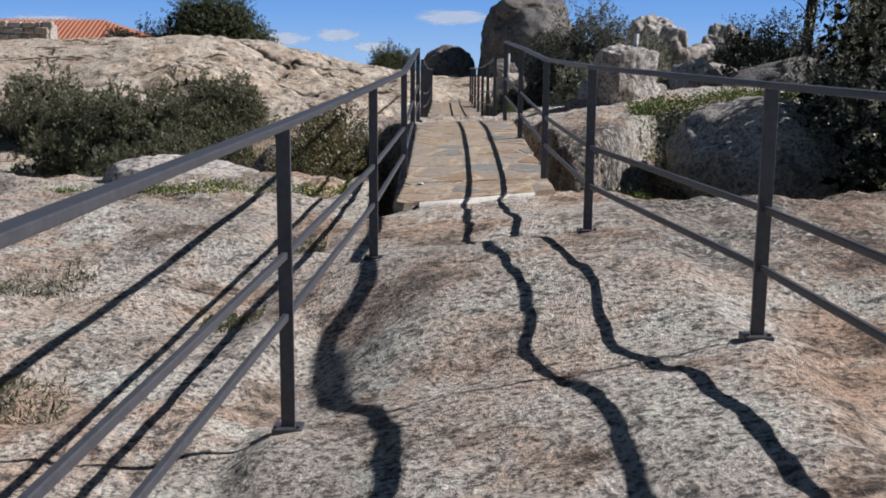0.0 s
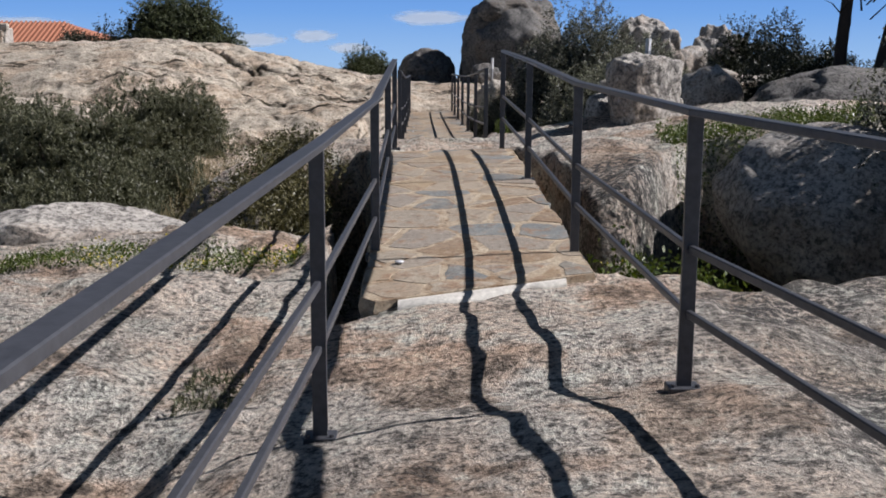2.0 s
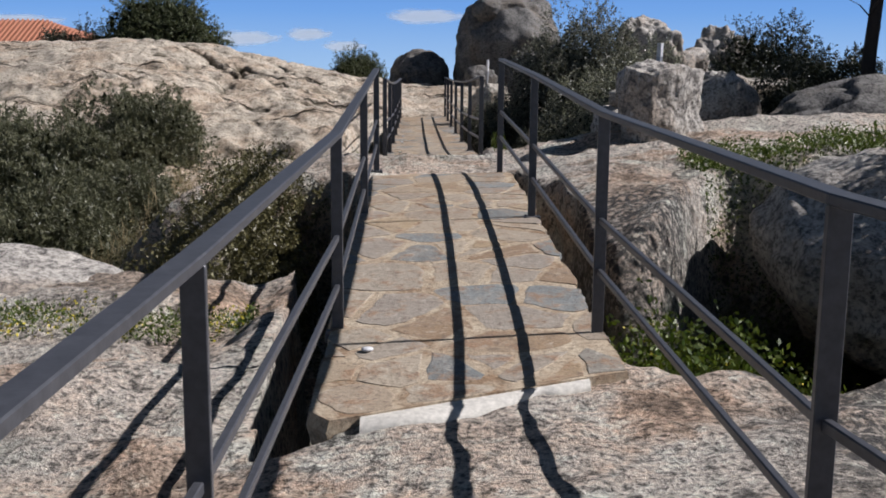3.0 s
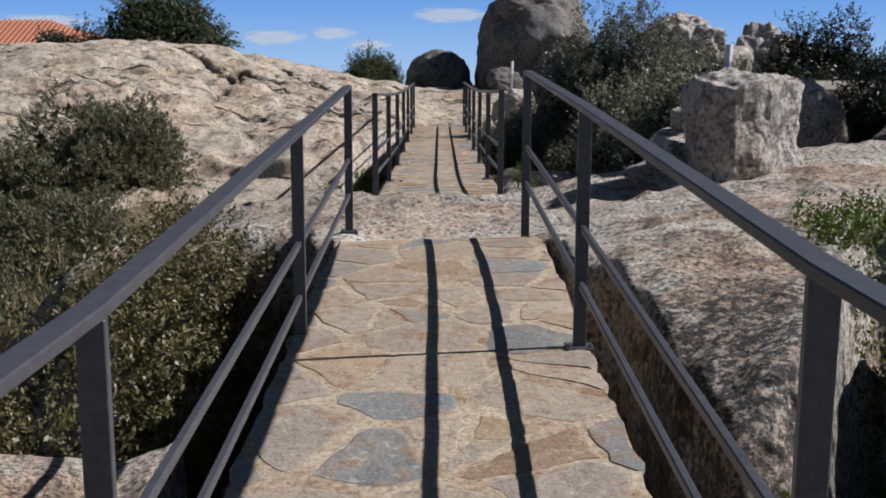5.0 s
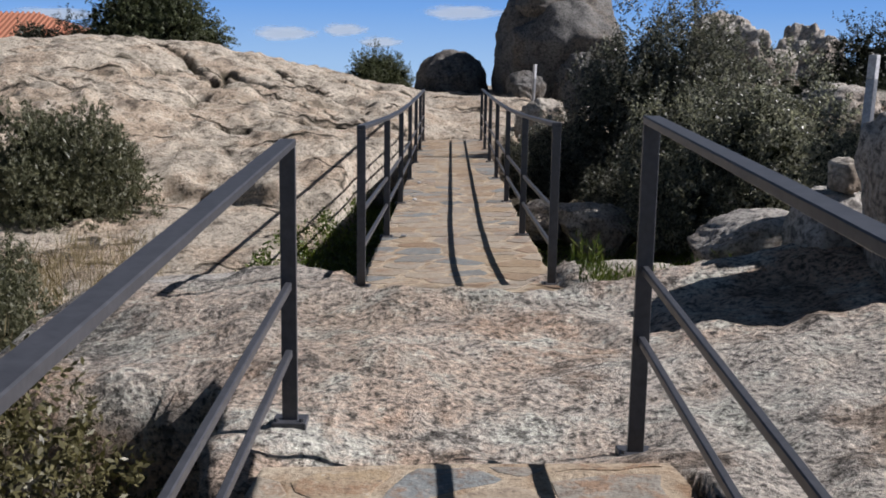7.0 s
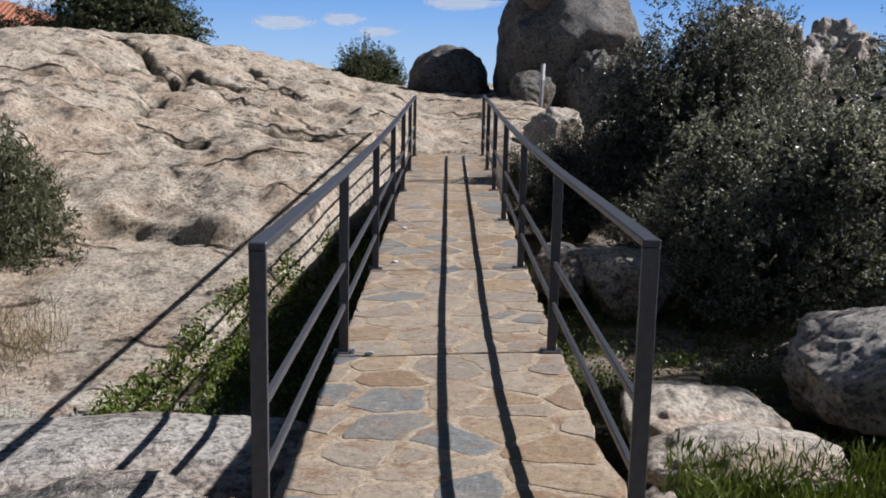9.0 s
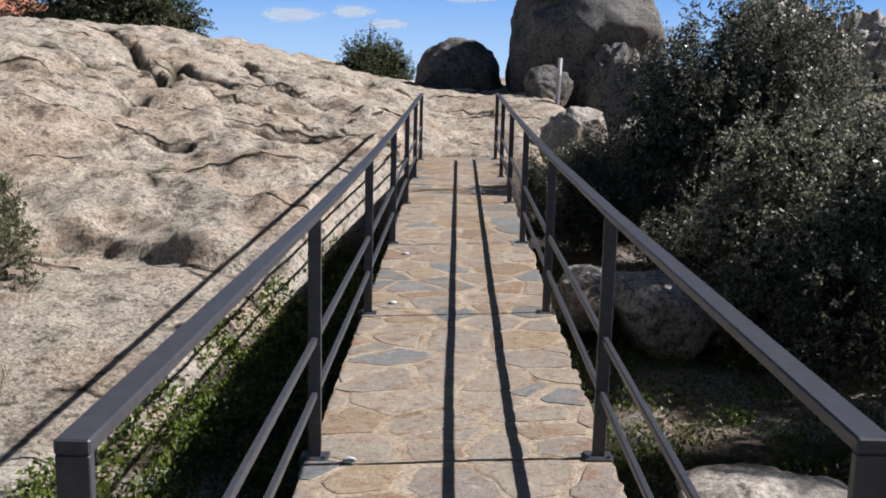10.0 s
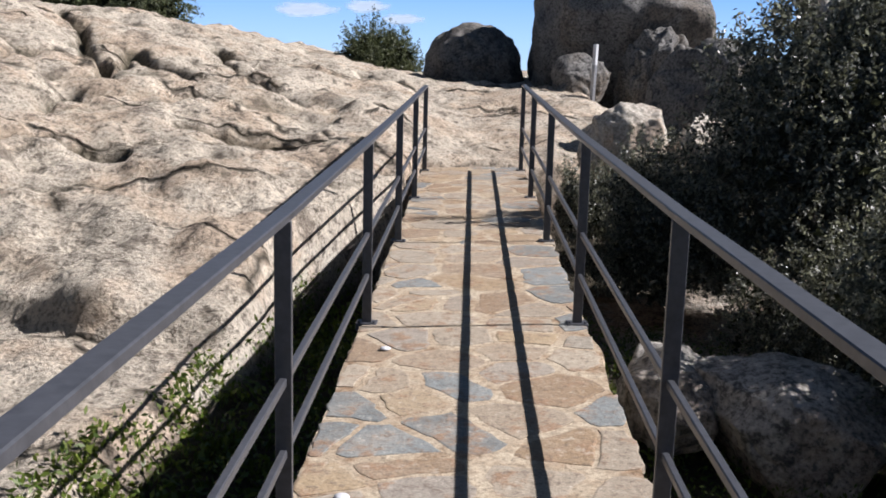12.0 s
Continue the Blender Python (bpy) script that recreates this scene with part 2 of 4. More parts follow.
def box_bm(bm, x0, x1, y0, y1, z0, z1, bev=0.0):
    r = bmesh.ops.create_cube(bm, size=1, matrix=Matrix.Translation(((x0 + x1) / 2, (y0 + y1) / 2, (z0 + z1) / 2)) @ Matrix.Diagonal((x1 - x0, y1 - y0, z1 - z0, 1)))
    if bev:
        es = list({e for v in r["verts"] for e in v.link_edges})
        bmesh.ops.bevel(bm, geom=es, offset=bev, segments=1, affect="EDGES")


def raw(name, verts, faces, mat, parent=None, label=""):
    me = bpy.data.meshes.new(name)
    me.from_pydata(verts, [], faces)
    me.materials.append(mat)
    ob = new(name, me)
    ob.parent = parent
    return tagged(ob, label)


# ---- ground ----
def crest(x):
    return np.minimum(2.45 - 1.55 * step(-10, 0, x), 2.10 - 0.02 * np.clip(-8 - x, 0, 8))


JOINTS = (
    ((-7.7, 38.1), (-6.7, 36.2), (-5.5, 33.9), (-5.0, 33.7)),
    ((-5.6, 33.8), (-4.5, 31.7), (-4.8, 33.7), (-3.7, 32.5), (-3.2, 32.4)),
    ((-4.1, 36.1), (-3.5, 34.4), (-2.7, 33.1), (-2.1, 32.5)),
    ((-7.0, 30.8), (-6.3, 31.1), (-6.0, 32.8)),
    ((-6.7, 37.4), (-1.7, 36.4)),
    ((-3.1, 30.3), (-2.6, 30.1), (-2.1, 30.3)),
    ((-4.8, 30.1), (-4.7, 30.9)),
    ((-4.7, 28.9), (-4.0, 29.1), (-3.6, 29.1)),
)


def joint_depth(x, y):
    """Open joints of the whaleback: 1 along their lines; and the rounding of the rock beside them."""
    wx, wy = x + 0.12 * fbm(x * 1.6, y * 1.6, 3, 3, 95), y + 0.12 * fbm(x * 1.6, y * 1.6, 9, 3, 96)
    r, near = 0 * x, 0 * x + 9
    for line in JOINTS:
        for (ax_, ay_), (bx_, by_) in zip(line, line[1:]):
            dx, dy = bx_ - ax_, by_ - ay_
            t = np.clip(((wx - ax_) * dx + (wy - ay_) * dy) / (dx * dx + dy * dy), 0, 1)
            d = np.hypot(wx - ax_ - t * dx, (wy - ay_ - t * dy) * 0.7)
            r = np.maximum(r, np.exp(-(d / 0.085) ** 2))
            near = np.minimum(near, d)
    return r, np.exp(-(near / 0.40) ** 2)


def height(x, y):
    wob = fbm(x * 0.5, y * 0.5, 0, 3, 5)
    rag = fbm(x * 1.7, y * 1.7, 0, 3, 15)
    # gullies, and higher ground to the sides
    z = -0.85 + 0.12 * fbm(x * 0.3, y * 0.3, 0, 3, 9)
    z = z + 1.25 * step(2.6, 6.0, x)
    z = z + 0.75 * step(28, 33, y) * step(0.5, 2, x) + 1.05 * step(0.9, 1.2, x) * step(17.8, 17.2, y) * step(15.4, 15.9, y) * step(5, 3, x)
    z = z + 0.58 * step(0.8, 1.0, x) * step(2.5, 1.9, x) * step(10.6, 9.8, y) * step(7.4, 7.8, y)
    # first rock, under the start of the walk
    za = 0.20 + 0.12 * step(4.1, 5.0, y) + 0.03 * np.exp(-((y - 3.2) / 0.4) ** 2) - 0.16 * step(2.6, -0.5, y) - 0.30 * step(0.55, -0.75, x) * (1 - 0.55 * step(5.6, 7.2, y))
    za = za + 0.05 * fbm(x * 0.9, y * 0.9, 0, 3, 21) * step(0.8, 1.6, np.hypot(x - 0.4, (y - 4.5) * 0.5)) + 0.02 * np.clip(x - 0.9, 0, 4)
    za = za + 0.06 * step(-0.9, -1.8, x) - 0.05 * np.exp(-((x + 0.45) / 0.25) ** 2 - ((y - 4.3) / 0.6) ** 2)
    # the hump under the walk, with its two hollows, falling to the west
    hump = 0.031 + 0.079 * np.clip(y - 2.5, 0, 3.2) + 0.159 * np.clip(x, -1, 1.2) - 0.15 * np.clip(-x, 0, 0.75) ** 2 - 0.036 * np.clip(x, -0.8, 1.2) * (np.clip(y, 1, 8) - 4.5)
    hump = hump - 0.083 * np.exp(-((y - 4.05) / 0.45) ** 2) - 0.045 * np.exp(-((y - 6.15) / 0.24) ** 2)
    hump = hump - 0.15 * np.exp(-((x + 0.55) / 0.30) ** 2 - ((y - 4.75) / 0.6) ** 2) + 0.08 * np.exp(-((x + 0.62) / 0.22) ** 2 - ((y - 3.45) / 0.4) ** 2)
    calm = step(-0.95, -0.6, x) * step(1.5, 1.05, x) * step(1.6, 2.4, y) * step(8.0, 7.4, y)
    za = za * (1 - calm) + hump * calm
    # low sheets of rock west of the railing
    za = za + (0.07 * step(9.75, 9.9, y + 0.25 * wob) - 0.16 * step(8.5, 9.1, y + 0.3 * wob)) * step(-0.7, -1.0, x) - 0.07 * step(1.2, 1.9, x) * step(5.5, 6.5, y) - 0.05 * step(8.05, 7.95, y + 0.3 * wob + 0.2 * x) * step(-0.8, -1.1, x)
    ya = 7.55 + 3.3 * step(-0.5, -0.75, x) + 0.75 * step(-0.32, -0.1, x) - 0.3 * step(0.85, 1.1, x)
    side = step(1.2, 3.0, np.abs(x - 0.3))
    ma = step(ya + 0.12, ya - 0.22, y + (0.12 + 0.7 * side) * wob + 0.08 * rag) * step(-6, -4.5, x + wob)
    # second rock, between the bridges
    zb = 0.56 + 0.09 * np.clip(x - 0.6, 0, 4) - 0.10 * step(13.6, 16.0, y) * step(3, 1, x) - 0.08 * step(15.72, 15.86, y) * step(0.64, 0.56, np.abs(x - 0.25)) + 0.05 * fbm(x * 0.8, y * 0.8, 0, 3, 31)
    zb = zb - 0.22 * step(-0.45, -2.2, x) + 0.07 * np.exp(-((y - 15.55) / 0.22) ** 2)
    yb = 12.75 - 0.75 * step(0.85, 1.0, x) - 1.9 * step(1.08, 1.26, x) + 1.7 * step(1.35, 2.55, x) + 1.1 * step(-0.45, -0.75, x)
    ye = 16.6 + 0.3 * step(-0.5, -0.8, x) - 0.7 * step(0.9, 1.2, x)
    soft = 0.10 * step(0.8, 1.1, x) + 0.16 * step(1.0, 1.6, x)
    apron = step(0.85, 1.0, x) * np.clip((11.6 - y) / 1.6, 0, 1)
    zb = zb + 0.05 * step(0.9, 1.6, x) - 0.30 * apron ** 1.4 - 0.16 * apron * step(1.7, 0.9, x)
    mb = step(yb - 0.16 - soft, yb + 0.06 + soft, y + 0.16 * wob + 0.05 * rag) * step(ye + 0.15, ye - 0.35, y + 0.15 * wob) * step(-3.3, -2.2, x + 0.4 * wob) * step(9, 7.5, x)
    # whaleback and the rock at the far end
    edge = -1.25 + 0.85 * step(26.8, 29.2, y) - 0.11 * np.clip(27 - y, 0, 8)
    zf = -0.72 + 0.3 * step(20.5, 25.0, y)
    y0 = 25.3 - 0.12 * np.clip(-x - 4, 0, 12) + 0.5 * wob
    p = np.clip((y - y0) / (38 - y0), 0, 1)
    lip = 0.17 + 0.12 * rag
    zw = zf + lip * step(y0 - 0.05, y0 + 0.10, y) + (crest(x) - zf - lip) * (1 - (1 - p) ** 2.1) - 0.03 * np.clip(y - 39, 0, 60)
    ledge = np.exp(-((y - y0 + 0.06 * rag) / (0.025 + 0.03 * step(0, 0.6, vnoise(x * 3, 0.5, 0, 90)))) ** 2) * step(-1.7, -2.2, x) * step(-0.35, 0.15, vnoise(x * 1.3, 0.3, 0, 89))
    zw = zw - 0.05 * ledge
    zw = zw + 0.05 * step(y0 - 0.06, y0 + 0.1, y) * step(y0 + 2.5, y0, y)
    # sheets of rock that end in low shadowed steps, and open joints
    u = (y - 0.30 * x) * 0.40 + 0.95 * fbm(x * 0.16, y * 0.16, 0, 2, 77) + 0.10 * fbm(x * 0.9, y * 0.9, 0, 3, 78)
    lift_off = step(-0.45, 0.05, fbm(x * 0.25, y * 0.25, 0, 2, 79) + 0.25 * step(30, 34, y))
    saw = u - np.floor(u)
    groove = lift_off * np.exp(-((saw - 0.91) / 0.035) ** 2)
    saw = saw - step(0.93, 1.0, saw)
    along = x * 0.30 + y * 0.22 + 0.4 * fbm(x * 0.3, y * 0.3, 0, 3, 71)
    crack = np.abs(vnoise(along, u * 1.7, 0, 81))
    open_joint, shoulder = joint_depth(x, y)
    groove = groove * step(0.0, 0.5, vnoise(x * 0.35, y * 0.35, 0, 97))
    cleft = np.exp(-(crack / 0.035) ** 2) * step(0.1, 0.5, vnoise(x * 0.2, y * 0.2, 0, 83) + 0.45)
    zw = zw + (0.10 * fbm(x * 0.33, y * 0.33, 0, 3, 41) - 0.06 * saw * lift_off * (0.35 + 0.65 * step(28, 32, y)) - 0.03 * groove - 0.05 * cleft - 0.30 * open_joint - 0.08 * shoulder) * step(25.6, 28, y)
    zw = zw + (0.045 * rag + 0.05 * fbm(x * 3.1, y * 5.0, 0, 3, 84)) * step(25.6, 27, y)
    zr = 0.18 + 0.62 * step(30.3, 36.5, y) + 0.07 * fbm(x * 0.7, y * 0.7, 0, 3, 43) + 0.05 * rag
    ws = step(-1.0, 0.2, x)
    zw = zw * (1 - ws) + zr * ws
    mw = step(edge + 0.16, edge - 0.1, x + 0.12 * rag) * step(20.0, 20.8, y + 0.5 * wob)
    mw = np.maximum(mw, step(30.1, 30.6, y + 0.1 * rag) * step(3.2, 1.8, x + 0.3 * wob)) * step(80, 60, y)
    z = z * (1 - ma) + za * ma
    z = z * (1 - mb) + zb * mb
    z = z * (1 - mw) + zw * mw
    rock = np.maximum(np.maximum(ma, mb), mw)
    z = z + (0.025 + 0.022 * rock) * (1 - 0.72 * calm) * fbm(x * 2.4, y * 2.4, 0, 3, 51) + (0.012 + 0.006 * rock) * (1 - 0.5 * calm) * fbm(x * 9, y * 9, 0, 3, 61) - 0.022 * rock * (1 - 0.7 * calm) * step(-0.1, 1.2, fbm(x * 4.3, y * 4.3, 0, 2, 65))
    # the hill falls away all round
    r = np.hypot(x, y - 15)
    # apron: real lichen, spread wider to paint the shade of its slope
    lichen = step(0.05, 0.35, apron + 0.15 * rag) * mb + 0.12 * step(0.55, 0.9, fbm(x * 0.55, y * 0.55, 0, 3, 57) + 0.3) * rock * (1 - mw)
    crust = 0.85 * step(0.9, 1.5, x + 0.25 * rag) * step(4.2, 5.6, y) + 0.5 * np.exp(-((x + 0.12) / 0.26) ** 2 - ((y - 5.2) / 0.5) ** 2) + 0.9 * np.exp(-((x + 0.55) / 0.3) ** 2 - ((y - 2.9) / 0.35) ** 2) + 0.6 * step(-1.0, -1.6, x) * step(0.0, 0.7, fbm(x * 1.1, y * 1.1, 0, 3, 59) + 0.2)
    lichen = lichen + crust * ma * (0.55 + 0.45 * step(-0.5, 0.3, fbm(x * 2.2, y * 2.2, 0, 3, 60)))
    west = step(-0.55, -1.2, x) * mb
    lichen = lichen + 0.7 * west * step(-0.3, 0.4, fbm(x * 1.8, y * 1.8, 0, 3, 62))
    # fourth value: earthy joints, plus painted shade in grooves and below the ledge
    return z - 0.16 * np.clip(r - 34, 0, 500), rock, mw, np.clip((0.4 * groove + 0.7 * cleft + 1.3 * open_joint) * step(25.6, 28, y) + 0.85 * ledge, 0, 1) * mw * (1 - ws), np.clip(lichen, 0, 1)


def axis(lo, hi, fine_lo, fine_hi, d, grow=1.16):
    a = list(np.arange(fine_lo, fine_hi, d))
    s, v = d, a[-1]
    while v < hi:
        s *= grow
        v += s
        a.append(v)
    s, v, b = d, a[0], []
    while v > lo:
        s *= grow
        v -= s
        b.append(v)
    return np.array(b[::-1] + a)


def fill(me, V, F):
    me.vertices.add(len(V))
    me.vertices.foreach_set("co", V.ravel())
    me.loops.add(F.size)
    me.loops.foreach_set("vertex_index", F.ravel())
    me.polygons.add(len(F))
    me.polygons.foreach_set("loop_start", np.arange(0, F.size, F.shape[1]))
    me.update(calc_edges=True)


def build_ground():
    ax = axis(-2500, 2500, -9, 4.5, 0.05)
    ay = axis(-2500, 2500, 2.0, 39, 0.055)
    X, Y = np.meshgrid(ax, ay)
    Z, rock, pale, joint_shade, lichen = height(X, Y)
    n, m = len(ax), len(ay)
    i = np.arange(n * m).reshape(m, n)
    me = bpy.data.meshes.new("ground")
    fill(me, np.stack([X, Y, Z], -1).reshape(-1, 3), np.stack([i[:-1, :-1], i[:-1, 1:], i[1:, 1:], i[1:, :-1]], -1).reshape(-1, 4))
    for name, v in (("pale", pale), ("joint_shade", joint_shade), ("lichen", lichen), ("earth", (1 - step(0.0, 0.6, rock)) * (0.25 + 0.75 * step(-0.5, 0.1, fbm(X * 0.4, Y * 0.4, 0, 3, 58))))):
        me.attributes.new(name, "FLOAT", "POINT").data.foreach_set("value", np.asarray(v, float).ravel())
    me.materials.append(M_GROUND)
    ob = smooth(new("ground", me))
    return tagged(ob, "weathered lichen-spotted granite bedrock with earth in its gullies", "ground", "", "structure")


ground = build_ground()


def ground_z(x, y):
    return float(height(np.array([float(x)]), np.array([float(y)]))[0][0])


def boulder(name, x, y, z, sx, sy, sz, seed, mat, label, rough=0.16, sub=5, turn=0, boxy=0.0, lean=0, cleft=0.10, facets=0):
    bm = bmesh.new()
    bmesh.ops.create_icosphere(bm, subdivisions=sub, radius=1)
    P = np.array([v.co for v in bm.verts])
    if boxy:
        q = np.abs(P).max(1, keepdims=True)
        P = P * (1 - boxy) + P / q * boxy * 0.85
    cuts = np.random.default_rng(seed)
    for k in range(facets):
        # broad flat sides where sheets have split away
        c = cuts.normal(size=3)
        c /= np.linalg.norm(c)
        over = np.clip(P @ c - cuts.uniform(0.62, 0.86), 0, None)
        P = P - 0.88 * over[:, None] * c
    f = 1.3
    d = 1 + rough * fbm(P[:, 0] * f + seed, P[:, 1] * f, P[:, 2] * f, 3, seed, 0.5)
    d = d + 0.30 * rough * fbm(P[:, 0] * 5 + seed, P[:, 1] * 5, P[:, 2] * 5, 4, seed + 3)
    ridge = np.abs(fbm(P[:, 0] * 1.1, P[:, 1] * 1.1 + seed, P[:, 2] * 1.6, 2, seed + 7))
    d = d - cleft * np.exp(-(ridge / 0.05) ** 2)
    P = P * d[:, None] * np.array([sx, sy, sz])
    for v, p in zip(bm.verts, P):
        v.co = p
    ob = smooth(part(name, bm, mat))
    ob.matrix_world = pose(x, y, z, lean, 0, turn)
    return tagged(ob, label, "rock")


def leaves_at(P, size, rng, long=2.2, up=0.0):
    """Leaf quads, pointed at both ends, at the points given."""
    k = len(P)
    d = rng.normal(size=(k, 3))
    d[:, 2] += up
    d /= np.linalg.norm(d, axis=1, keepdims=True)
    e = np.cross(d, rng.normal(size=(k, 3)))
    e /= np.linalg.norm(e, axis=1, keepdims=True)
    s = size * rng.uniform(0.6, 1.4, (k, 1))
    a, b = d * s * long * 0.5, e * s * 0.5
    V = np.stack([P - a, P + b, P + a, P - b], 1).reshape(-1, 3)
    return V, np.arange(4 * k).reshape(-1, 4)


def limb(bm, pts, rad, sides=5):
    rings = []
    for p, q in zip(pts, rad):
        rings.append([bm.verts.new(p + Vector((q * math.cos(t), q * math.sin(t), 0))) for t in np.arange(sides) * 2 * math.pi / sides])
    for ra, rb in zip(rings, rings[1:]):
        for j in range(sides):
            bm.faces.new((ra[j], ra[(j + 1) % sides], rb[(j + 1) % sides], rb[j]))


def bush(name, x, y, z, sx, sy, sz, seed, mat, label, leaves=20000, leaf=0.02, lumps=30, category="shrub", trunk=0.0, long=2.4, up=0.3, limbs=16, spread=(0.25, 0.42), core=0):
    """A crown of leaf clumps on a branching trunk. sx, sy: half widths; sz: height of the crown."""
    rng = np.random.default_rng(seed)
    base = new(name)
    base.location = (x, y, z)
    tagged(base, label, category)
    c = rng.normal(size=(lumps, 3))
    c /= np.linalg.norm(c, axis=1, keepdims=True)
    c *= rng.uniform(0.3, 0.78, (lumps, 1))
    c[:, 2] = np.abs(c[:, 2])
    r = rng.uniform(*spread, lumps) * (0.78 if lumps >= 50 else 1.0)
    # sprigs inside each clump carry the leaves
    sprigs = leaves // 14
    which = rng.integers(0, lumps, sprigs)
    d = rng.normal(size=(sprigs, 3))
    d /= np.linalg.norm(d, axis=1, keepdims=True)
    tip = c[which] + d * (r[which] * rng.uniform(0.35, 1.1, sprigs) ** 0.35)[:, None]
    scale = np.array([sx, sy, sz])
    tip, ctr = tip * scale, c[which] * scale
    run = tip - ctr
    run /= np.linalg.norm(run, axis=1, keepdims=True) + 1e-6
    back = rng.uniform(0, 1, (sprigs, 14, 1))
    P = tip[:, None] - run[:, None] * back * leaf * 9 + rng.normal(size=(sprigs, 14, 3)) * leaf * 0.9
    P = P.reshape(-1, 3) + np.array([0, 0, trunk])
    P = P[P[:, 2] > 0.0]
    me = bpy.data.meshes.new("crown")
    fill(me, *leaves_at(P, leaf, rng, long, up))
    me.materials.append(mat)
    crown = new("crown", me)
    crown.parent = base
    # the close inner foliage of each clump, near black to paint its shade
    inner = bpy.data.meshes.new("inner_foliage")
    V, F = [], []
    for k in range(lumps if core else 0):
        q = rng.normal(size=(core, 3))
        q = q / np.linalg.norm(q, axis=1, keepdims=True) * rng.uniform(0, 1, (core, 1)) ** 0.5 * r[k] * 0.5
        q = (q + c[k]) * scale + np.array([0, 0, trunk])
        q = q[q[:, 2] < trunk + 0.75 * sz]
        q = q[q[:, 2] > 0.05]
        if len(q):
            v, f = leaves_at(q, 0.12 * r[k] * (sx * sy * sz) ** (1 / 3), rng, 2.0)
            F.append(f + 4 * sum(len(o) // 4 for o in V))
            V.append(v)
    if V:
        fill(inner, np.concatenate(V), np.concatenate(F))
        inner.materials.append(M_LEAF_SHADE)
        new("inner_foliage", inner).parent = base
    bm = bmesh.new()
    for k in range(min(lumps, limbs)):
        t = Vector((c[k][0] * sx, c[k][1] * sy, c[k][2] * sz + trunk))
        j = Vector(rng.normal(size=3)) * 0.06 * sz
        pts = [Vector((0, 0, -0.2)), Vector((t.x * 0.15, t.y * 0.15, trunk * 0.8 + t.z * 0.2)) + j * 0.5, Vector((t.x * 0.6, t.y * 0.6, trunk + (t.z - trunk) * 0.6)) + j, t]
        limb(bm, pts, [0.03 * sz + 0.01, 0.022 * sz + 0.006, 0.012 * sz + 0.003, 0.003])
    part("trunk", bm, M_BARK, base)
    return base


def herbs(name, x0, x1, y0, y1, count, seed, mat, label, leaf=0.02, tall=0.12, long=2.4, up=0.8, test=None):
    """Low plants rooted on the ground, over a stretch of the plan."""
    rng = np.random.default_rng(seed)
    tufts = max(6, count // 30)
    tx, ty = rng.uniform(x0, x1, tufts), rng.uniform(y0, y1, tufts)
    w = rng.integers(0, tufts, count)
    px = np.clip(tx[w] + rng.normal(size=count) * 0.07, x0, x1)
    py = np.clip(ty[w] + rng.normal(size=count) * 0.07, y0, y1)
    th = rng.uniform(0.4, 1.0, tufts)[w] * tall
    z = height(px, py)[0]
    keep = np.ones(count, bool) if test is None else test(px, py, z)
    P = np.stack([px, py, z + 0.005 + th * rng.uniform(0, 1, count)], -1)[keep]
    me = bpy.data.meshes.new(name)
    fill(me, *leaves_at(P, leaf, rng, long, up))
    me.materials.append(mat)
    return tagged(new(name, me), label, "plants", "", "stuff")


# ---- bridges ----
X_L, X_R = -0.31, 0.80


def deck_z(y, x=0.25):
    a = 0.30 + 0.30 * math.sin(min(max((y - 6.9) / 6.3, 0), 1) * math.pi / 2) ** 1.25
    b = 0.20 + 0.245 * math.exp(-(max(y, 15.5) - 16) / 3.4)
    return (a if y < 14 else b) + 0.03 * (x - 0.25)


def clip_poly(poly, nx, ny, c):
    """The part of a polygon where nx * x + ny * y <= c."""
    out = []
    for k in range(len(poly)):
        (ax_, ay_), (bx_, by_) = poly[k], poly[(k + 1) % len(poly)]
        da, db = nx * ax_ + ny * ay_ - c, nx * bx_ + ny * by_ - c
        if da <= 0:
            out.append((ax_, ay_))
        if da * db < 0:
            t = da / (da - db)
            out.append((ax_ + (bx_ - ax_) * t, ay_ + (by_ - ay_) * t))
    return out


def slab(base, y0, y1, skew):
    bm = bmesh.new()
    rows = []
    k = int((y1 - y0) / 0.12)
    for j in range(k + 1):
        y = y0 + (y1 - y0) * j / k
        wl, wr = 0.02 * float(fbm(y * 3, 1.5, 0, 3, 91)), 0.025 * float(fbm(y * 3, 7.5, 0, 3, 93))
        xl, xr = X_L - 0.045 + wl, X_R + 0.06 + wr
        if j == 0:
            xl += 0.06
        ys = lambda x: y + skew * (x - X_L) * (1 - j / k)
        rows.append([bm.verts.new((a, ys(a), deck_z(ys(a), a) + b)) for a, b in ((xl + 0.05, -0.26), (xr - 0.06, -0.26), (xr, -0.05), (xr - 0.012, -0.003), (0.25, 0.001), (xl + 0.012, -0.003), (xl, -0.05))])
    m = len(rows[0])
    for a, b in zip(rows, rows[1:]):
        for j in range(m):
            bm.faces.new((a[j], a[(j + 1) % m], b[(j + 1) % m], b[j]))
    bm.faces.new(rows[0][::-1])
    bm.faces.new(rows[-1])
    return part("slab", bm, M_MORTAR, base, "buff mortar bed with ragged edges")


deck_1 = tagged(new("footbridge"), "short footbridge paved with irregular tan and grey flagstones", "footbridge", "footbridges")
deck_2 = tagged(new("footbridge"), "long footbridge paved with irregular tan and grey flagstones", "footbridge", "footbridges")
slab(deck_1, 7.45, 12.95, 0.36)
slab(deck_2, 15.8, 30.4, 0.0)

H_TOP, H_MID, H_LOW = 0.94, 0.49, 0.27


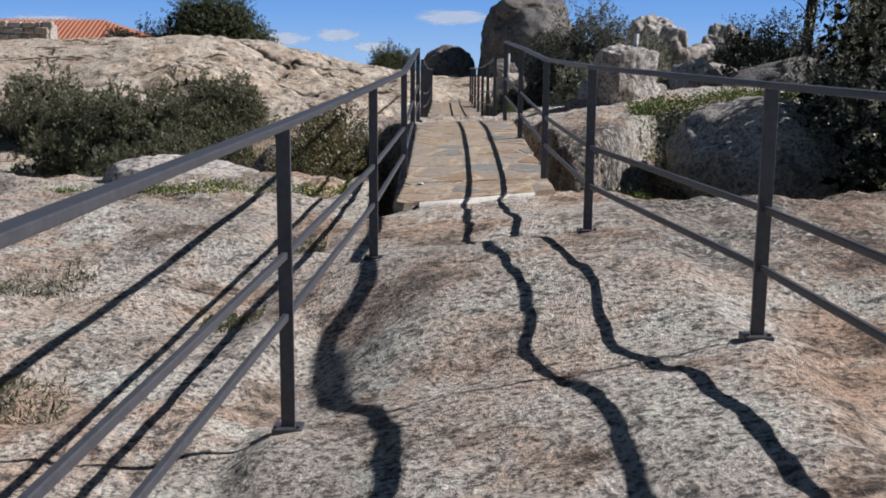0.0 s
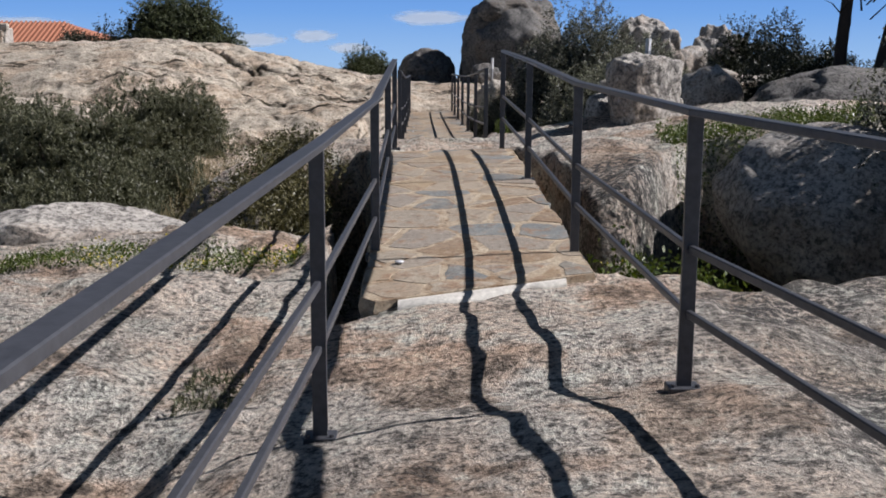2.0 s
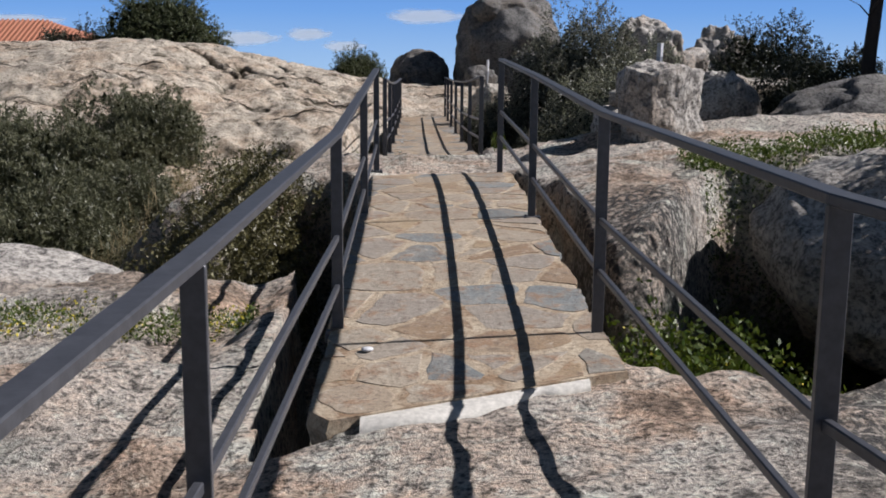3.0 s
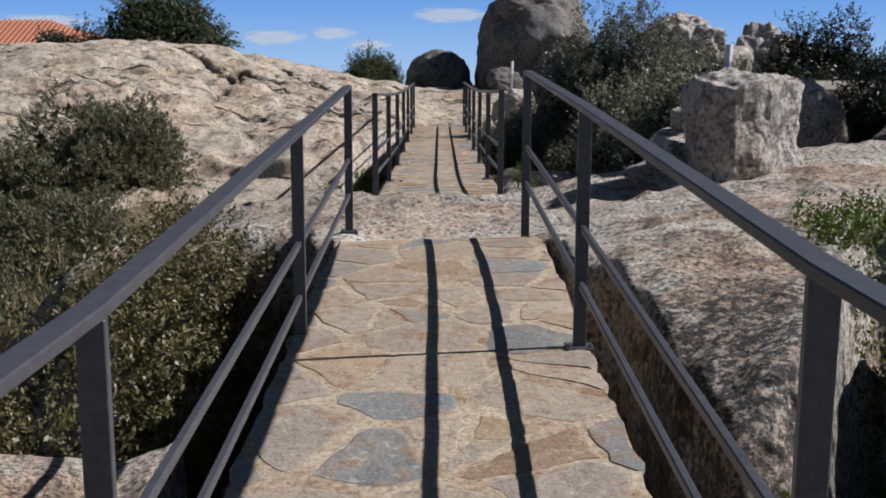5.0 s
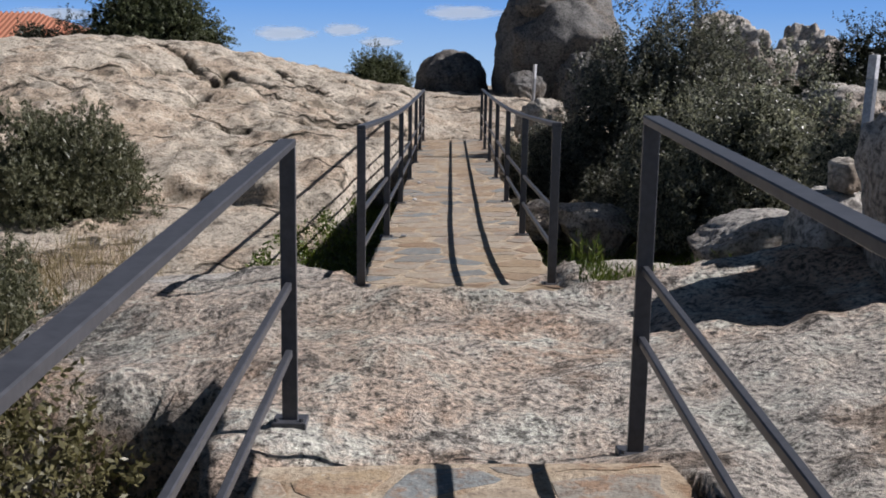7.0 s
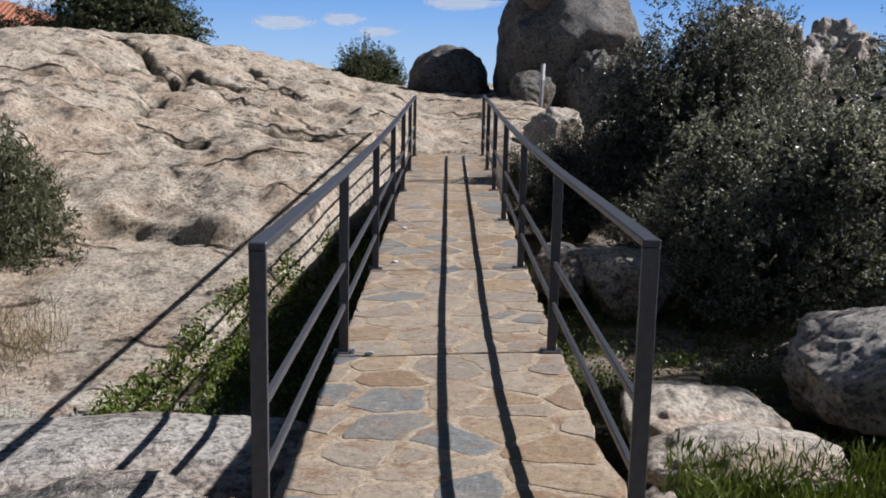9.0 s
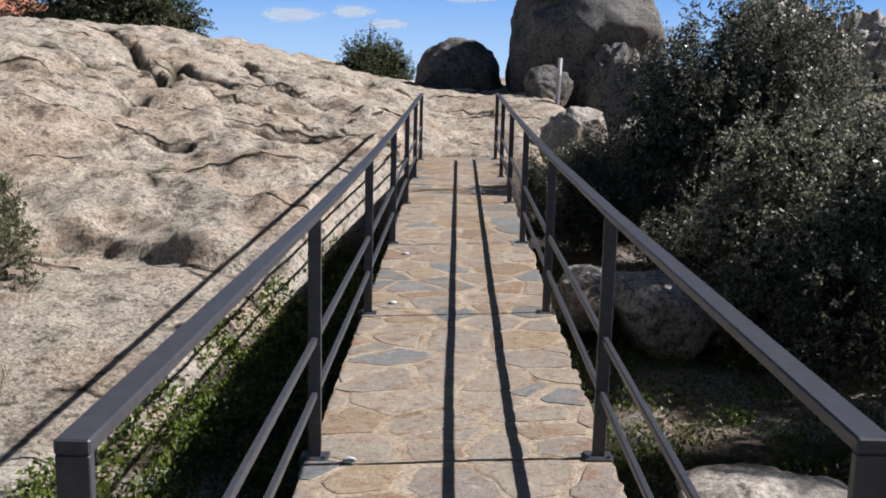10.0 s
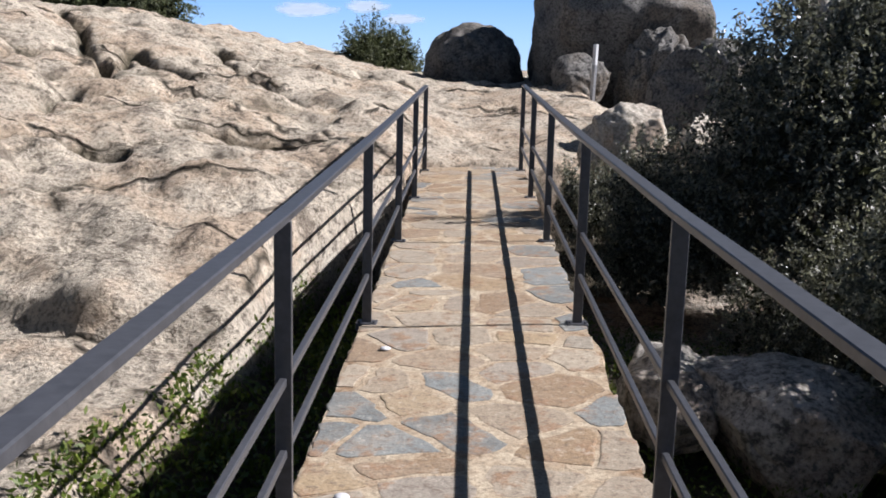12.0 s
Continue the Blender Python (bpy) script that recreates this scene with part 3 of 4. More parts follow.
def railing(posts, label, rise=0.0):
    """posts: x, y, z of the foot, z of the handrail. rise: how far the handrail stands higher over the lower rails."""
    base = tagged(new("railing"), label, "railing", "railings along the walk")
    for x, y, z, top in posts:
        if z is None:
            z = ground_z(x, y) + 0.005
        bm = bmesh.new()
        box_bm(bm, x - 0.025, x + 0.025, y - 0.01, y + 0.01, z - 0.06, top - 0.024, 0.002)
        post = part("post", bm, M_STEEL, base)
        bm = bmesh.new()
        box_bm(bm, x - 0.055, x + 0.055, y - 0.04, y + 0.05, z - 0.03, z + 0.010, 0.003)
        part("base_plate", bm, M_STEEL, post)
        for bx in (-0.04, 0.04):
            bm = bmesh.new()
            bmesh.ops.create_cone(bm, cap_ends=True, segments=6, radius1=0.009, radius2=0.008, depth=0.012, matrix=Matrix.Translation((x + bx, y - 0.024, z + 0.015)))
            part("bolt", bm, M_STEEL, post)
    for (xa, ya, _, ta), (xb, yb, _, tb) in zip(posts, posts[1:]):
        for name, drop, w, h in (("handrail", 0, 0.052, 0.024), ("rail", H_TOP - H_MID + rise, 0.022, 0.026), ("rail", H_TOP - H_LOW + rise, 0.022, 0.026)):
            bm = bmesh.new()
            a, b = Vector((xa, ya, ta - drop)), Vector((xb, yb, tb - drop))
            e = 0.01 if name == "handrail" else -0.0105
            box_bm(bm, -w / 2, w / 2, -e, (b - a).length + e, -h, 0, 0.003)
            d = (b - a).normalized()
            bm.transform(Matrix.Translation(a) @ d.to_track_quat("Y", "Z").to_matrix().to_4x4())
            part(name, bm, M_STEEL, base)
    return base


def deck_posts(x, ys):
    return [(x, y, deck_z(y, x), deck_z(y, x) + H_TOP) for y in ys]


railing([(-0.72, 1.1, None, 1.03), (-0.545, 3.58, None, 1.10), (-0.39, 5.92, None, 1.185), (-0.31, 8.5, 0.345, 1.245), (-0.31, 11.0, 0.50, 1.37), (-0.31, 13.35, None, 1.49)], "dark grey painted steel railing bolted to rock and bridge")
railing([(1.34, 1.6, None, 1.21), (1.19, 3.8, None, 1.245), (0.845, 5.95, None, 1.30), (0.82, 8.34, 0.36, 1.35), (0.80, 10.75, 0.545, 1.48), (0.79, 13.23, None, 1.585)], "dark grey painted steel railing bolted to rock and bridge")
YS = (16.07, 18.55, 21.0, 23.45, 25.8, 28.0, 30.1)
railing([(x, y, z, z + (0.94 if y < 17 else 0.98)) for x, y, z, _ in deck_posts(X_L, YS)], "dark grey painted steel railing along the long bridge", 0.035)
railing([(x, y, z, z + (0.94 if y < 17 else 0.98)) for x, y, z, _ in deck_posts(X_R, YS)], "dark grey painted steel railing along the long bridge", 0.035)

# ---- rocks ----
boulder("boulder", 0.27, 41.0, 0.72, 1.10, 1.2, 1.22, 3, M_GREY_SHADE, "rounded grey boulder on the skyline", 0.10, 6, 0, 0.12, 18, 0.06)
boulder("boulder", 3.2, 39.8, 1.7, 1.95, 1.9, 2.1, 19, M_GREY_SHADE, "huge overhanging grey granite boulder", 0.11, 6, 0, 0.38, 32, 0.04)
boulder("boulder", 2.8, 39.0, 3.3, 0.85, 0.8, 0.42, 20, M_GREY_SHADE, "cap of grey rock on the huge boulder", 0.14, 5, 10, 0.4, 14, 0.05)
boulder("boulder", 3.55, 37.6, 0.95, 0.70, 0.6, 1.05, 17, M_GREY_SHADE, "jagged ridge of rock before the huge boulder", 0.26, 6, 15, 0.3, 14, 0.12, 3)
boulder("boulder", 2.1, 36.6, 0.92, 0.56, 0.5, 0.55, 12, M_GREY_SHADE, "brown wedge of rock under the huge boulder", 0.16, 6, 20, 0.5, 22, 0.05, 4)
boulder("boulder", 3.45, 32.0, 0.78, 0.92, 0.85, 0.98, 15, M_GREY_SHADE, "rounded grey boulder partly hidden by shrubs", 0.14, 6, 0, 0, 0, 0.06, 5)
boulder("boulder", 1.92, 29.5, 0.50, 0.50, 0.44, 0.54, 16, M_PALE, "pale topped rock behind a shrub", 0.14, 6, 0, 0.3, 0, 0.05, 5)
boulder("boulder", 2.72, 29.6, 0.40, 0.42, 0.4, 0.56, 44, M_PALE, "pale topped rock behind a shrub", 0.14, 6, 0, 0.3, 0, 0.05, 5)
boulder("boulder", 2.56, 15.05, 1.02, 0.46, 0.46, 0.57, 5, M_ROCK, "upright block of lichen-covered granite", 0.13, 6, -60, 0.66, 0, 0.04, 1)
boulder("boulder", 2.3, 15.66, 0.80, 0.30, 0.26, 0.31, 24, M_ROCK, "low dark rock behind the granite block", 0.12, 5, 15, 0.4, 0, 0.03)
boulder("boulder", 2.28, 15.6, 1.17, 0.095, 0.09, 0.10, 25, M_PALE, "small pale stone on a rock beside the granite block", 0.14, 4, 30, 0.5)
boulder("boulder", 3.45, 17.8, 0.5, 0.36, 0.36, 0.60, 26, M_ROCK, "rough granite boulder carrying a marker post", 0.14, 5, 30, 0.2, 0, 0.06, 4)
boulder("boulder", 2.9, 18.6, 0.24, 0.74, 0.45, 0.33, 6, M_ROCK, "low flat slab of granite in the grass", 0.10, 6, -6, 0.6, 0, 0.03, 3)
boulder("boulder", 1.5, 17.35, 0.2, 0.46, 0.3, 0.15, 27, M_PALE, "low rounded stone in the grass", 0.12, 5)
boulder("boulder", 4.8, 20.0, 0.85, 0.50, 0.45, 0.62, 51, M_ROCK, "pale topped rock behind the granite block", 0.16, 5, 20, 0.2, 0, 0.05, 5)
boulder("boulder", 1.85, 19.5, -0.48, 0.60, 0.65, 0.33, 28, M_PALE, "broad pale rock below the long bridge", 0.14, 6, 0, 0.1, 0, 0.05, 4)
boulder("boulder", 2.2, 24.0, -0.52, 0.60, 0.6, 0.40, 29, M_ROCK, "shaded split granite slab below the long bridge", 0.10, 6, 24, 0.5, 0, 0.05, 5)
boulder("boulder", 1.5, 24.3, -0.44, 0.34, 0.5, 0.30, 30, M_ROCK, "small granite slab below the long bridge", 0.12, 5, -12, 0.4, 0, 0.04, 4)
boulder("boulder", 3.1, 20.2, -0.25, 0.50, 0.45, 0.42, 33, M_ROCK, "shaded boulder under the shrubs", 0.16, 5, 0, 0.2, 0, 0.04, 4)
boulder("boulder", 3.38, 10.95, 0.20, 1.08, 0.95, 0.72, 8, M_ROCK, "shaded round granite boulder beside the gully", 0.10, 6, -12, 0.25, 24, 0.02, 4)
boulder("boulder", 7.0, 17.0, 0.5, 2.8, 0.95, 1.05, 34, M_GREY_SHADE, "long sloping granite boulder in the shade", 0.12, 6, 10, 0.1, 0, 0.05, 6)
boulder("boulder", 8.4, 41.5, 1.55, 1.3, 1.3, 1.8, 14, M_ROCK, "tall weathered granite boulder on the skyline", 0.20, 6, 0, 0.5, 10, 0.12, 2)
boulder("boulder", 12.1, 46.5, 1.5, 1.35, 1.2, 1.85, 36, M_ROCK, "hollowed granite boulder on the skyline", 0.30, 6, 0, 0.1, 0, 0.14, 6)
boulder("boulder", 10.1, 44.0, 1.0, 1.1, 1.0, 1.25, 37, M_ROCK, "low rock between the skyline boulders", 0.24, 5, 0, 0.1, 0, 0.10, 5)
boulder("boulder", 7.9, 31.5, 0.55, 1.25, 1.0, 0.85, 38, M_ROCK, "pale rock below the skyline boulders", 0.22, 5, 0, 0.1, 0, 0.08, 5)
boulder("boulder", -2.55, 10.5, -0.02, 0.95, 0.55, 0.42, 14, M_ROCK, "low pale granite rock among herbs", 0.12, 6, 0, 0.2, 0, 0.05, 5)
boulder("boulder", -1.9, 13.2, -0.32, 0.30, 1.7, 0.42, 39, M_ROCK, "long narrow granite slab in the gully", 0.10, 5, 12, 0.4, 0, 0.04, 4)
boulder("boulder", -1.35, 17.7, -0.2, 1.25, 0.75, 0.30, 40, M_ROCK, "low flat ledge of granite beside the long bridge", 0.10, 6, 8, 0.3, 0, 0.05, 4)

# ---- trees and shrubs ----
bush("tree", -2.1, 44, -0.7, 1.12, 1.10, 1.80, 2, M_LEAF_FAR, "round dark green tree behind the rock crest", 90000, 0.024, 110, "tree", 1.0, 2.4, 0.3, 16, (0.54, 0.62), core=40)
bush("tree", -10.2, 46.5, 0.6, 3.0, 2.2, 2.6, 4, M_LEAF_FAR, "broad dark green tree on the skyline", 80000, 0.038, 90, "tree", 1.2, 2.4, 0.3, 16, (0.38, 0.52), core=60)
bush("shrub", -13.4, 46.5, 0.8, 1.8, 1.3, 2.2, 44, M_LEAF_DARK, "low dark shrub beside the skyline tree", 40000, 0.045, 40, "shrub", 0.0, 2.4, 0.3, 10, (0.3, 0.5))
bush("shrub", -5.4, 24.4, -0.75, 2.05, 1.6, 2.2, 6, M_LEAF_OLIVE, "dense olive green shrub against the pale rock", 115000, 0.015, 70, "shrub", 0.0, 5.0, 1.0, 18, (0.26, 0.40), core=14)
bush("shrub", -8.6, 23.6, -0.7, 2.5, 1.8, 2.1, 46, M_LEAF_OLIVE, "broad dense olive green shrub in the hollow", 70000, 0.018, 60, "shrub", 0.0, 5.0, 1.0, 18, (0.26, 0.40), core=14)
bush("shrub", -6.0, 19.8, -0.8, 2.4, 1.7, 1.9, 45, M_LEAF_OLIVE, "spreading olive green shrub in the hollow", 80000, 0.016, 60, "shrub", 0.0, 5.0, 1.0, 18, (0.26, 0.40), core=14)
bush("shrub", -4.2, 16.0, -0.8, 1.5, 1.7, 1.25, 43, M_LEAF_OLIVE, "low twiggy shrub in the hollow", 60000, 0.012, 50, "shrub", 0.0, 5.0, 1.0, 18, (0.26, 0.40), core=10)
bush("shrub", -4.3, 18.9, -0.8, 1.2, 1.1, 1.25, 42, M_LEAF_OLIVE, "low olive green shrub at the foot of the pale rock", 80000, 0.011, 50, "shrub", 0.0, 5.0, 1.0, 18, (0.26, 0.40), core=10)
bush("shrub", -1.5, 12.6, -0.85, 1.0, 2.1, 1.9, 47, M_LEAF_BROWN, "dense olive brown shrub beside the short bridge", 110000, 0.0145, 100)
bush("shrub", 3.95, 23.6, -0.5, 2.1, 2.3, 2.75, 8, M_LEAF_LENTISK, "tall dark mastic shrub beside the long bridge", 140000, 0.0195, 62, "shrub", 0.0, 2.4, 0.3, 18, (0.22, 0.34), core=26)
bush("tree", 3.75, 27.1, -0.4, 2.2, 1.6, 3.7, 48, M_LEAF_MASTIC, "tall dark mastic tree in front of boulders", 160000, 0.021, 90, "tree", 0.0, 2.4, 0.3, 26, (0.22, 0.36), core=12)
bush("shrub", 2.15, 28.0, -0.6, 1.1, 0.95, 1.72, 49, M_LEAF_MASTIC, "dark mastic shrub overhanging the bridge edge", 90000, 0.014, 70, "shrub", 0.0, 2.4, 0.3, 16, (0.25, 0.38), core=24)
bush("shrub", 1.4, 29.0, -0.3, 0.5, 0.7, 0.85, 59, M_LEAF_MASTIC, "small dark shrub at the end of the long bridge", 26000, 0.013, 30, core=16)
bush("shrub", 2.95, 25.6, -0.7, 0.95, 1.0, 1.5, 50, M_LEAF_MASTIC, "low dark mastic shrub beside the bridge", 60000, 0.0135, 60, core=20)
bush("shrub", 6.6, 20.4, 0.4, 1.5, 1.3, 1.7, 9, M_LEAF_DARK, "dark evergreen shrub at the foot of a tree", 50000, 0.022, 50)
bush("shrub", 4.8, 21.3, -0.4, 1.35, 1.15, 1.95, 58, M_LEAF_LENTISK, "grey green mastic shrub over shaded slabs", 60000, 0.017, 50, "shrub", 0.0, 2.4, 0.3, 16, (0.25, 0.38), core=10)
bush("tree", 11.0, 36, 0.0, 2.7, 1.8, 3.1, 52, M_LEAF_DARK, "dark evergreen tree behind granite boulders", 80000, 0.032, 90, "tree", 0.1, 2.4, 0.3, 16, (0.32, 0.48), core=40)
bush("shrub", 7.9, 23.5, 0.2, 1.4, 1.5, 1.4, 56, M_LEAF_DARK, "dark dense shrub below evergreen trees", 50000, 0.022, 50)
bush("shrub", 7.6, 19.6, 0.4, 1.5, 1.4, 1.3, 55, M_LEAF_DARK, "dark shrub in the shade of trees", 40000, 0.02, 36)
bush("shrub", 4.5, 10.2, -0.2, 1.4, 2.1, 3.4, 53, M_LEAF_MASTIC, "dark open shrub beside a boulder", 100000, 0.017, 70, core=50)
bush("shrub", 5.4, 13.0, 0.4, 1.0, 1.0, 1.2, 54, M_LEAF_DARK, "dark shrub on the granite rise", 30000, 0.016, 26)



def old_tree(x, y, z, label):
    """A thick dark leaning trunk that forks; a crown high above, unseen, adds shade."""
    rng = np.random.default_rng(77)
    base = tagged(new("tree"), label, "tree")
    base.location = (x, y, z)
    bm = bmesh.new()
    limb(bm, [Vector((0, 0, -0.3)), Vector((0.05, 0, 0.5)), Vector((0.22, 0.05, 1.5)), Vector((0.8, 0.4, 3.0)), Vector((2.4, 1.9, 4.3))], [0.55, 0.42, 0.37, 0.30, 0.16], 14)
    limb(bm, [Vector((0.2, 0, 1.4)), Vector((-0.15, 0.2, 2.4)), Vector((-0.3, 0.3, 3.6))], [0.16, 0.12, 0.05], 8)
    limb(bm, [Vector((-0.75, 0.3, -0.3)), Vector((-0.72, 0.3, 1.2)), Vector((-0.62, 0.35, 2.4)), Vector((-0.7, 0.4, 3.6))], [0.12, 0.10, 0.085, 0.04], 8)
    for k in range(14):
        a = rng.uniform(0, 6.28)
        p = Vector((-0.6 + rng.normal() * 0.3, 0.3, rng.uniform(1.4, 2.6)))
        limb(bm, [p, p + Vector((0.3 * math.cos(a), 0.3 * math.sin(a), 0.3)), p + Vector((0.6 * math.cos(a), 0.6 * math.sin(a), 0.45))], [0.018, 0.012, 0.004], 5)
    smooth(part("trunk", bm, M_TRUNK, base, "thick dark brown trunk"))
    # unseen crown, offset so that its shadow darkens the shrubs below
    P = rng.normal(size=(30000, 3))
    P = P / np.linalg.norm(P, axis=1, keepdims=True) * rng.uniform(0.5, 1, (30000, 1)) ** 0.5 * np.array([2.6, 1.5, 1.1]) + np.array([3.4, 2.7, 4.7])
    P = P[fbm(P[:, 0] * 1.6, P[:, 1] * 1.6, P[:, 2] * 1.6, 2, 7) > -0.1]
    me = bpy.data.meshes.new("crown")
    fill(me, *leaves_at(P, 0.045, rng))
    me.materials.append(M_LEAF_DARK)
    crown = new("crown", me)
    crown.parent = base


old_tree(7.1, 18.3, 0.55, "old tree with a thick leaning dark trunk")

# ---- low plants ----
herbs("herbs", -2.6, -0.6, 17.0, 28.0, 34000, 61, M_LEAF_GREEN, "lush green herbs in the gully beside the long bridge", 0.022, 0.2, 2.4, 0.8, lambda x, y, z: (z < -0.5) & (x > -1.5 - 0.11 * (27 - y)) & (x < -0.62))
herbs("herbs", 0.9, 2.1, 7.9, 10.0, 10000, 62, M_LEAF_GREEN, "green leafy herbs in the gap below the short bridge", 0.019, 0.5, 2.2, 0.8, lambda x, y, z: z < -0.1)
herbs("herbs", -3.6, -0.85, 9.35, 9.75, 5000, 63, M_LEAF_GREEN, "green herbs along a rock ledge", 0.010, 0.10)
M_PETAL = leaf_material("yellow_petal", (0.42, 0.34, 0.03), (0.55, 0.47, 0.08), 0.6)
herbs("flowers", -3.6, -0.9, 9.3, 9.75, 420, 74, M_PETAL, "small yellow flowers among herbs on a ledge", 0.013, 0.15, 1.2, 0.4)
herbs("flowers", 1.2, 2.0, 8.3, 9.8, 160, 75, M_PETAL, "small yellow flowers among herbs below the bridge", 0.016, 0.5, 1.2, 0.4)
herbs("herbs", -4.5, -0.5, 9.6, 16.5, 14000, 64, M_LEAF_OLIVE, "dull green undergrowth in the gully", 0.014, 0.22, 2.4, 0.8, lambda x, y, z: z < -0.45)
herbs("grass", 0.95, 3.7, 15.9, 17.5, 60000, 65, M_LEAF_GREEN, "short green grass at the foot of a rock", 0.007, 0.28, 9, 2.5, lambda x, y, z: z < 0.52)
herbs("herbs", 2.2, 4.2, 11.2, 12.6, 14000, 66, M_LEAF_GREEN, "yellow green herbs between granite rocks", 0.013, 0.2)
herbs("herbs", 0.95, 3.5, 18.0, 27.0, 20000, 67, M_LEAF_GREEN, "sparse green herbs in shade below the long bridge", 0.016, 0.2)

herbs("grass_tuft", -1.9, -1.5, 3.9, 4.25, 700, 70, M_LEAF_OLIVE, "small dry grass tuft in a rock hollow", 0.006, 0.05, 6, 1.2)
herbs("grass_tuft", -1.25, -0.95, 5.2, 5.5, 700, 71, M_LEAF_OLIVE, "small dry grass tuft in a rock hollow", 0.006, 0.05, 6, 1.2)
herbs("grass_tuft", -2.5, -2, 5.6, 6, 700, 72, M_LEAF_OLIVE, "small dry grass tuft in a rock hollow", 0.006, 0.05, 6, 1.2)
herbs("grass_tuft", -1, -0.75, 6.4, 6.8, 700, 73, M_LEAF_OLIVE, "small dry grass tuft in a rock hollow", 0.006, 0.05, 6, 1.2)
herbs("scrub", -16.0, -3.2, 3.0, 21.0, 30000, 91, M_LEAF_OLIVE, "low dull scrub over the ground beside the rocks", 0.03, 0.22, 2.4, 0.8, lambda x, y, z: z < -0.4)
herbs("scrub", 5.0, 18.0, 7.0, 40.0, 40000, 92, M_LEAF_DARK, "low dark scrub over the ground beside the rocks", 0.035, 0.3, 2.4, 0.8, lambda x, y, z: z < 0.62)
M_LEAF_STRAW = leaf_material("straw", (0.152, 0.118, 0.057), (0.319, 0.258, 0.144), 0.7)
herbs("dry_grass", -3.9, -2.5, 13.6, 16.4, 2600, 93, M_LEAF_STRAW, "tall straw-coloured dry grass among shrubs", 0.005, 0.5, 34, 3.0)
herbs("dry_grass", -4.6, -3.0, 19.6, 22.0, 2200, 94, M_LEAF_STRAW, "tall straw-coloured dry grass below the pale rock", 0.006, 0.5, 34, 3.0)
# ---- markers, studs, house, clouds ----
def marker_post(x, y, z, h, w, tilt):
    """A square post, grey below and white at the top."""
    base = tagged(new("marker_post"), "slim grey post with a white painted top", "post", "marker posts")
    base.matrix_world = pose(x, y, z, 0, tilt, 42)
    for name, a, b, m in (("shaft", 0, h * 0.72, M_ZINC), ("white_band", h * 0.72, h, M_WHITE)):
        bm = bmesh.new()
        box_bm(bm, -w / 2, w / 2, -w / 2, w / 2, a, b, 0.004)
        part(name, bm, m, base)
    return base


marker_post(3.22, 17.75, 1.2, 0.62, 0.062, 3)
marker_post(2.2, 35.6, 0.45, 1.2, 0.065, 2)

stud_bm = bmesh.new()
bmesh.ops.create_uvsphere(stud_bm, u_segments=16, v_segments=8, radius=0.026, matrix=Matrix.Diagonal((1, 1, 0.35, 1)))
stud = smooth(part("deck_stud", stud_bm, M_WHITE))
tagged(stud, "small round white stud set in the paving", "stud", "studs along the bridges")
STUDS = ((-0.165, 8.17), (-0.17, 18.5), (-0.17, 21.25), (-0.17, 22.95))
for k, (x, y) in enumerate(STUDS):
    m = pose(x, y, deck_z(y, x) + 0.012)
    if k:
        copy_thing(stud, m)
    else:
        stud.matrix_world = m


def house():
    base = tagged(new("house"), "low stone house with a terracotta tile roof", "house")
    base.matrix_world = pose(-20.2, 56.0, -0.25, 0, 0, 0)
    bm = bmesh.new()
    box_bm(bm, -6.0, 5.2, 0.0, 5.0, -1.5, 2.48, 0.03)
    part("wall", bm, M_PALE, base, "rubble stone wall")
    bm = bmesh.new()
    L, R, eave, ridge, hip = -6.2, 5.5, 2.5, 3.75, 1.6
    v = [bm.verts.new(p) for p in ((L, -0.3, eave), (R, -0.3, eave), (hip, 2.5, ridge), (L, 2.5, ridge), (R, 5.3, eave), (L, 5.3, eave), (L, 2.5, eave))]
    for f in ((0, 1, 2, 3), (3, 2, 4, 5), (1, 4, 2), (0, 3, 6), (3, 5, 6), (0, 6, 5, 4, 1)):
        bm.faces.new([v[q] for q in f])
    roof = part("roof", bm, M_TILE, base, "hipped terracotta roof")
    for k in range(46):
        x = L + 0.12 + k * 0.25
        top = 1.0 if x < hip else (R - x) / (R - hip)
        if top < 0.05:
            continue
        bm = bmesh.new()
        a, b = Vector((x, -0.36, eave + 0.02)), Vector((x, -0.3 + 2.8 * top, eave + (ridge - eave) * top + 0.03))
        d = b - a
        bmesh.ops.create_cone(bm, cap_ends=True, segments=8, radius1=0.06, radius2=0.06, depth=d.length)
        bm.transform(Matrix.Translation((a + b) / 2) @ d.to_track_quat("Z", "Y").to_matrix().to_4x4())
        part("roof_tile", bm, M_TILE, roof)
    rng = np.random.default_rng(31)
    bm = bmesh.new()
    box_bm(bm, -6.6, 0.1, -1.5, -0.5, -1.5, 3.35, 0.05)
    gable = part("gable_wall", bm, M_ROCK, base, "rubble stone gable wall")
    for j in range(5):
        x = -4.2 + rng.uniform(-0.2, 0.2)
        while x < 0.0:
            w = rng.uniform(0.3, 0.75)
            bm = bmesh.new()
            box_bm(bm, x, x + w - 0.05, -1.62 + rng.uniform(-0.05, 0.05), -1.3, 1.9 + j * 0.33, 2.2 + j * 0.33 + rng.uniform(-0.03, 0.05), 0.05)
            part("stone", bm, M_PALE, gable)
            x += w
    return base


house()


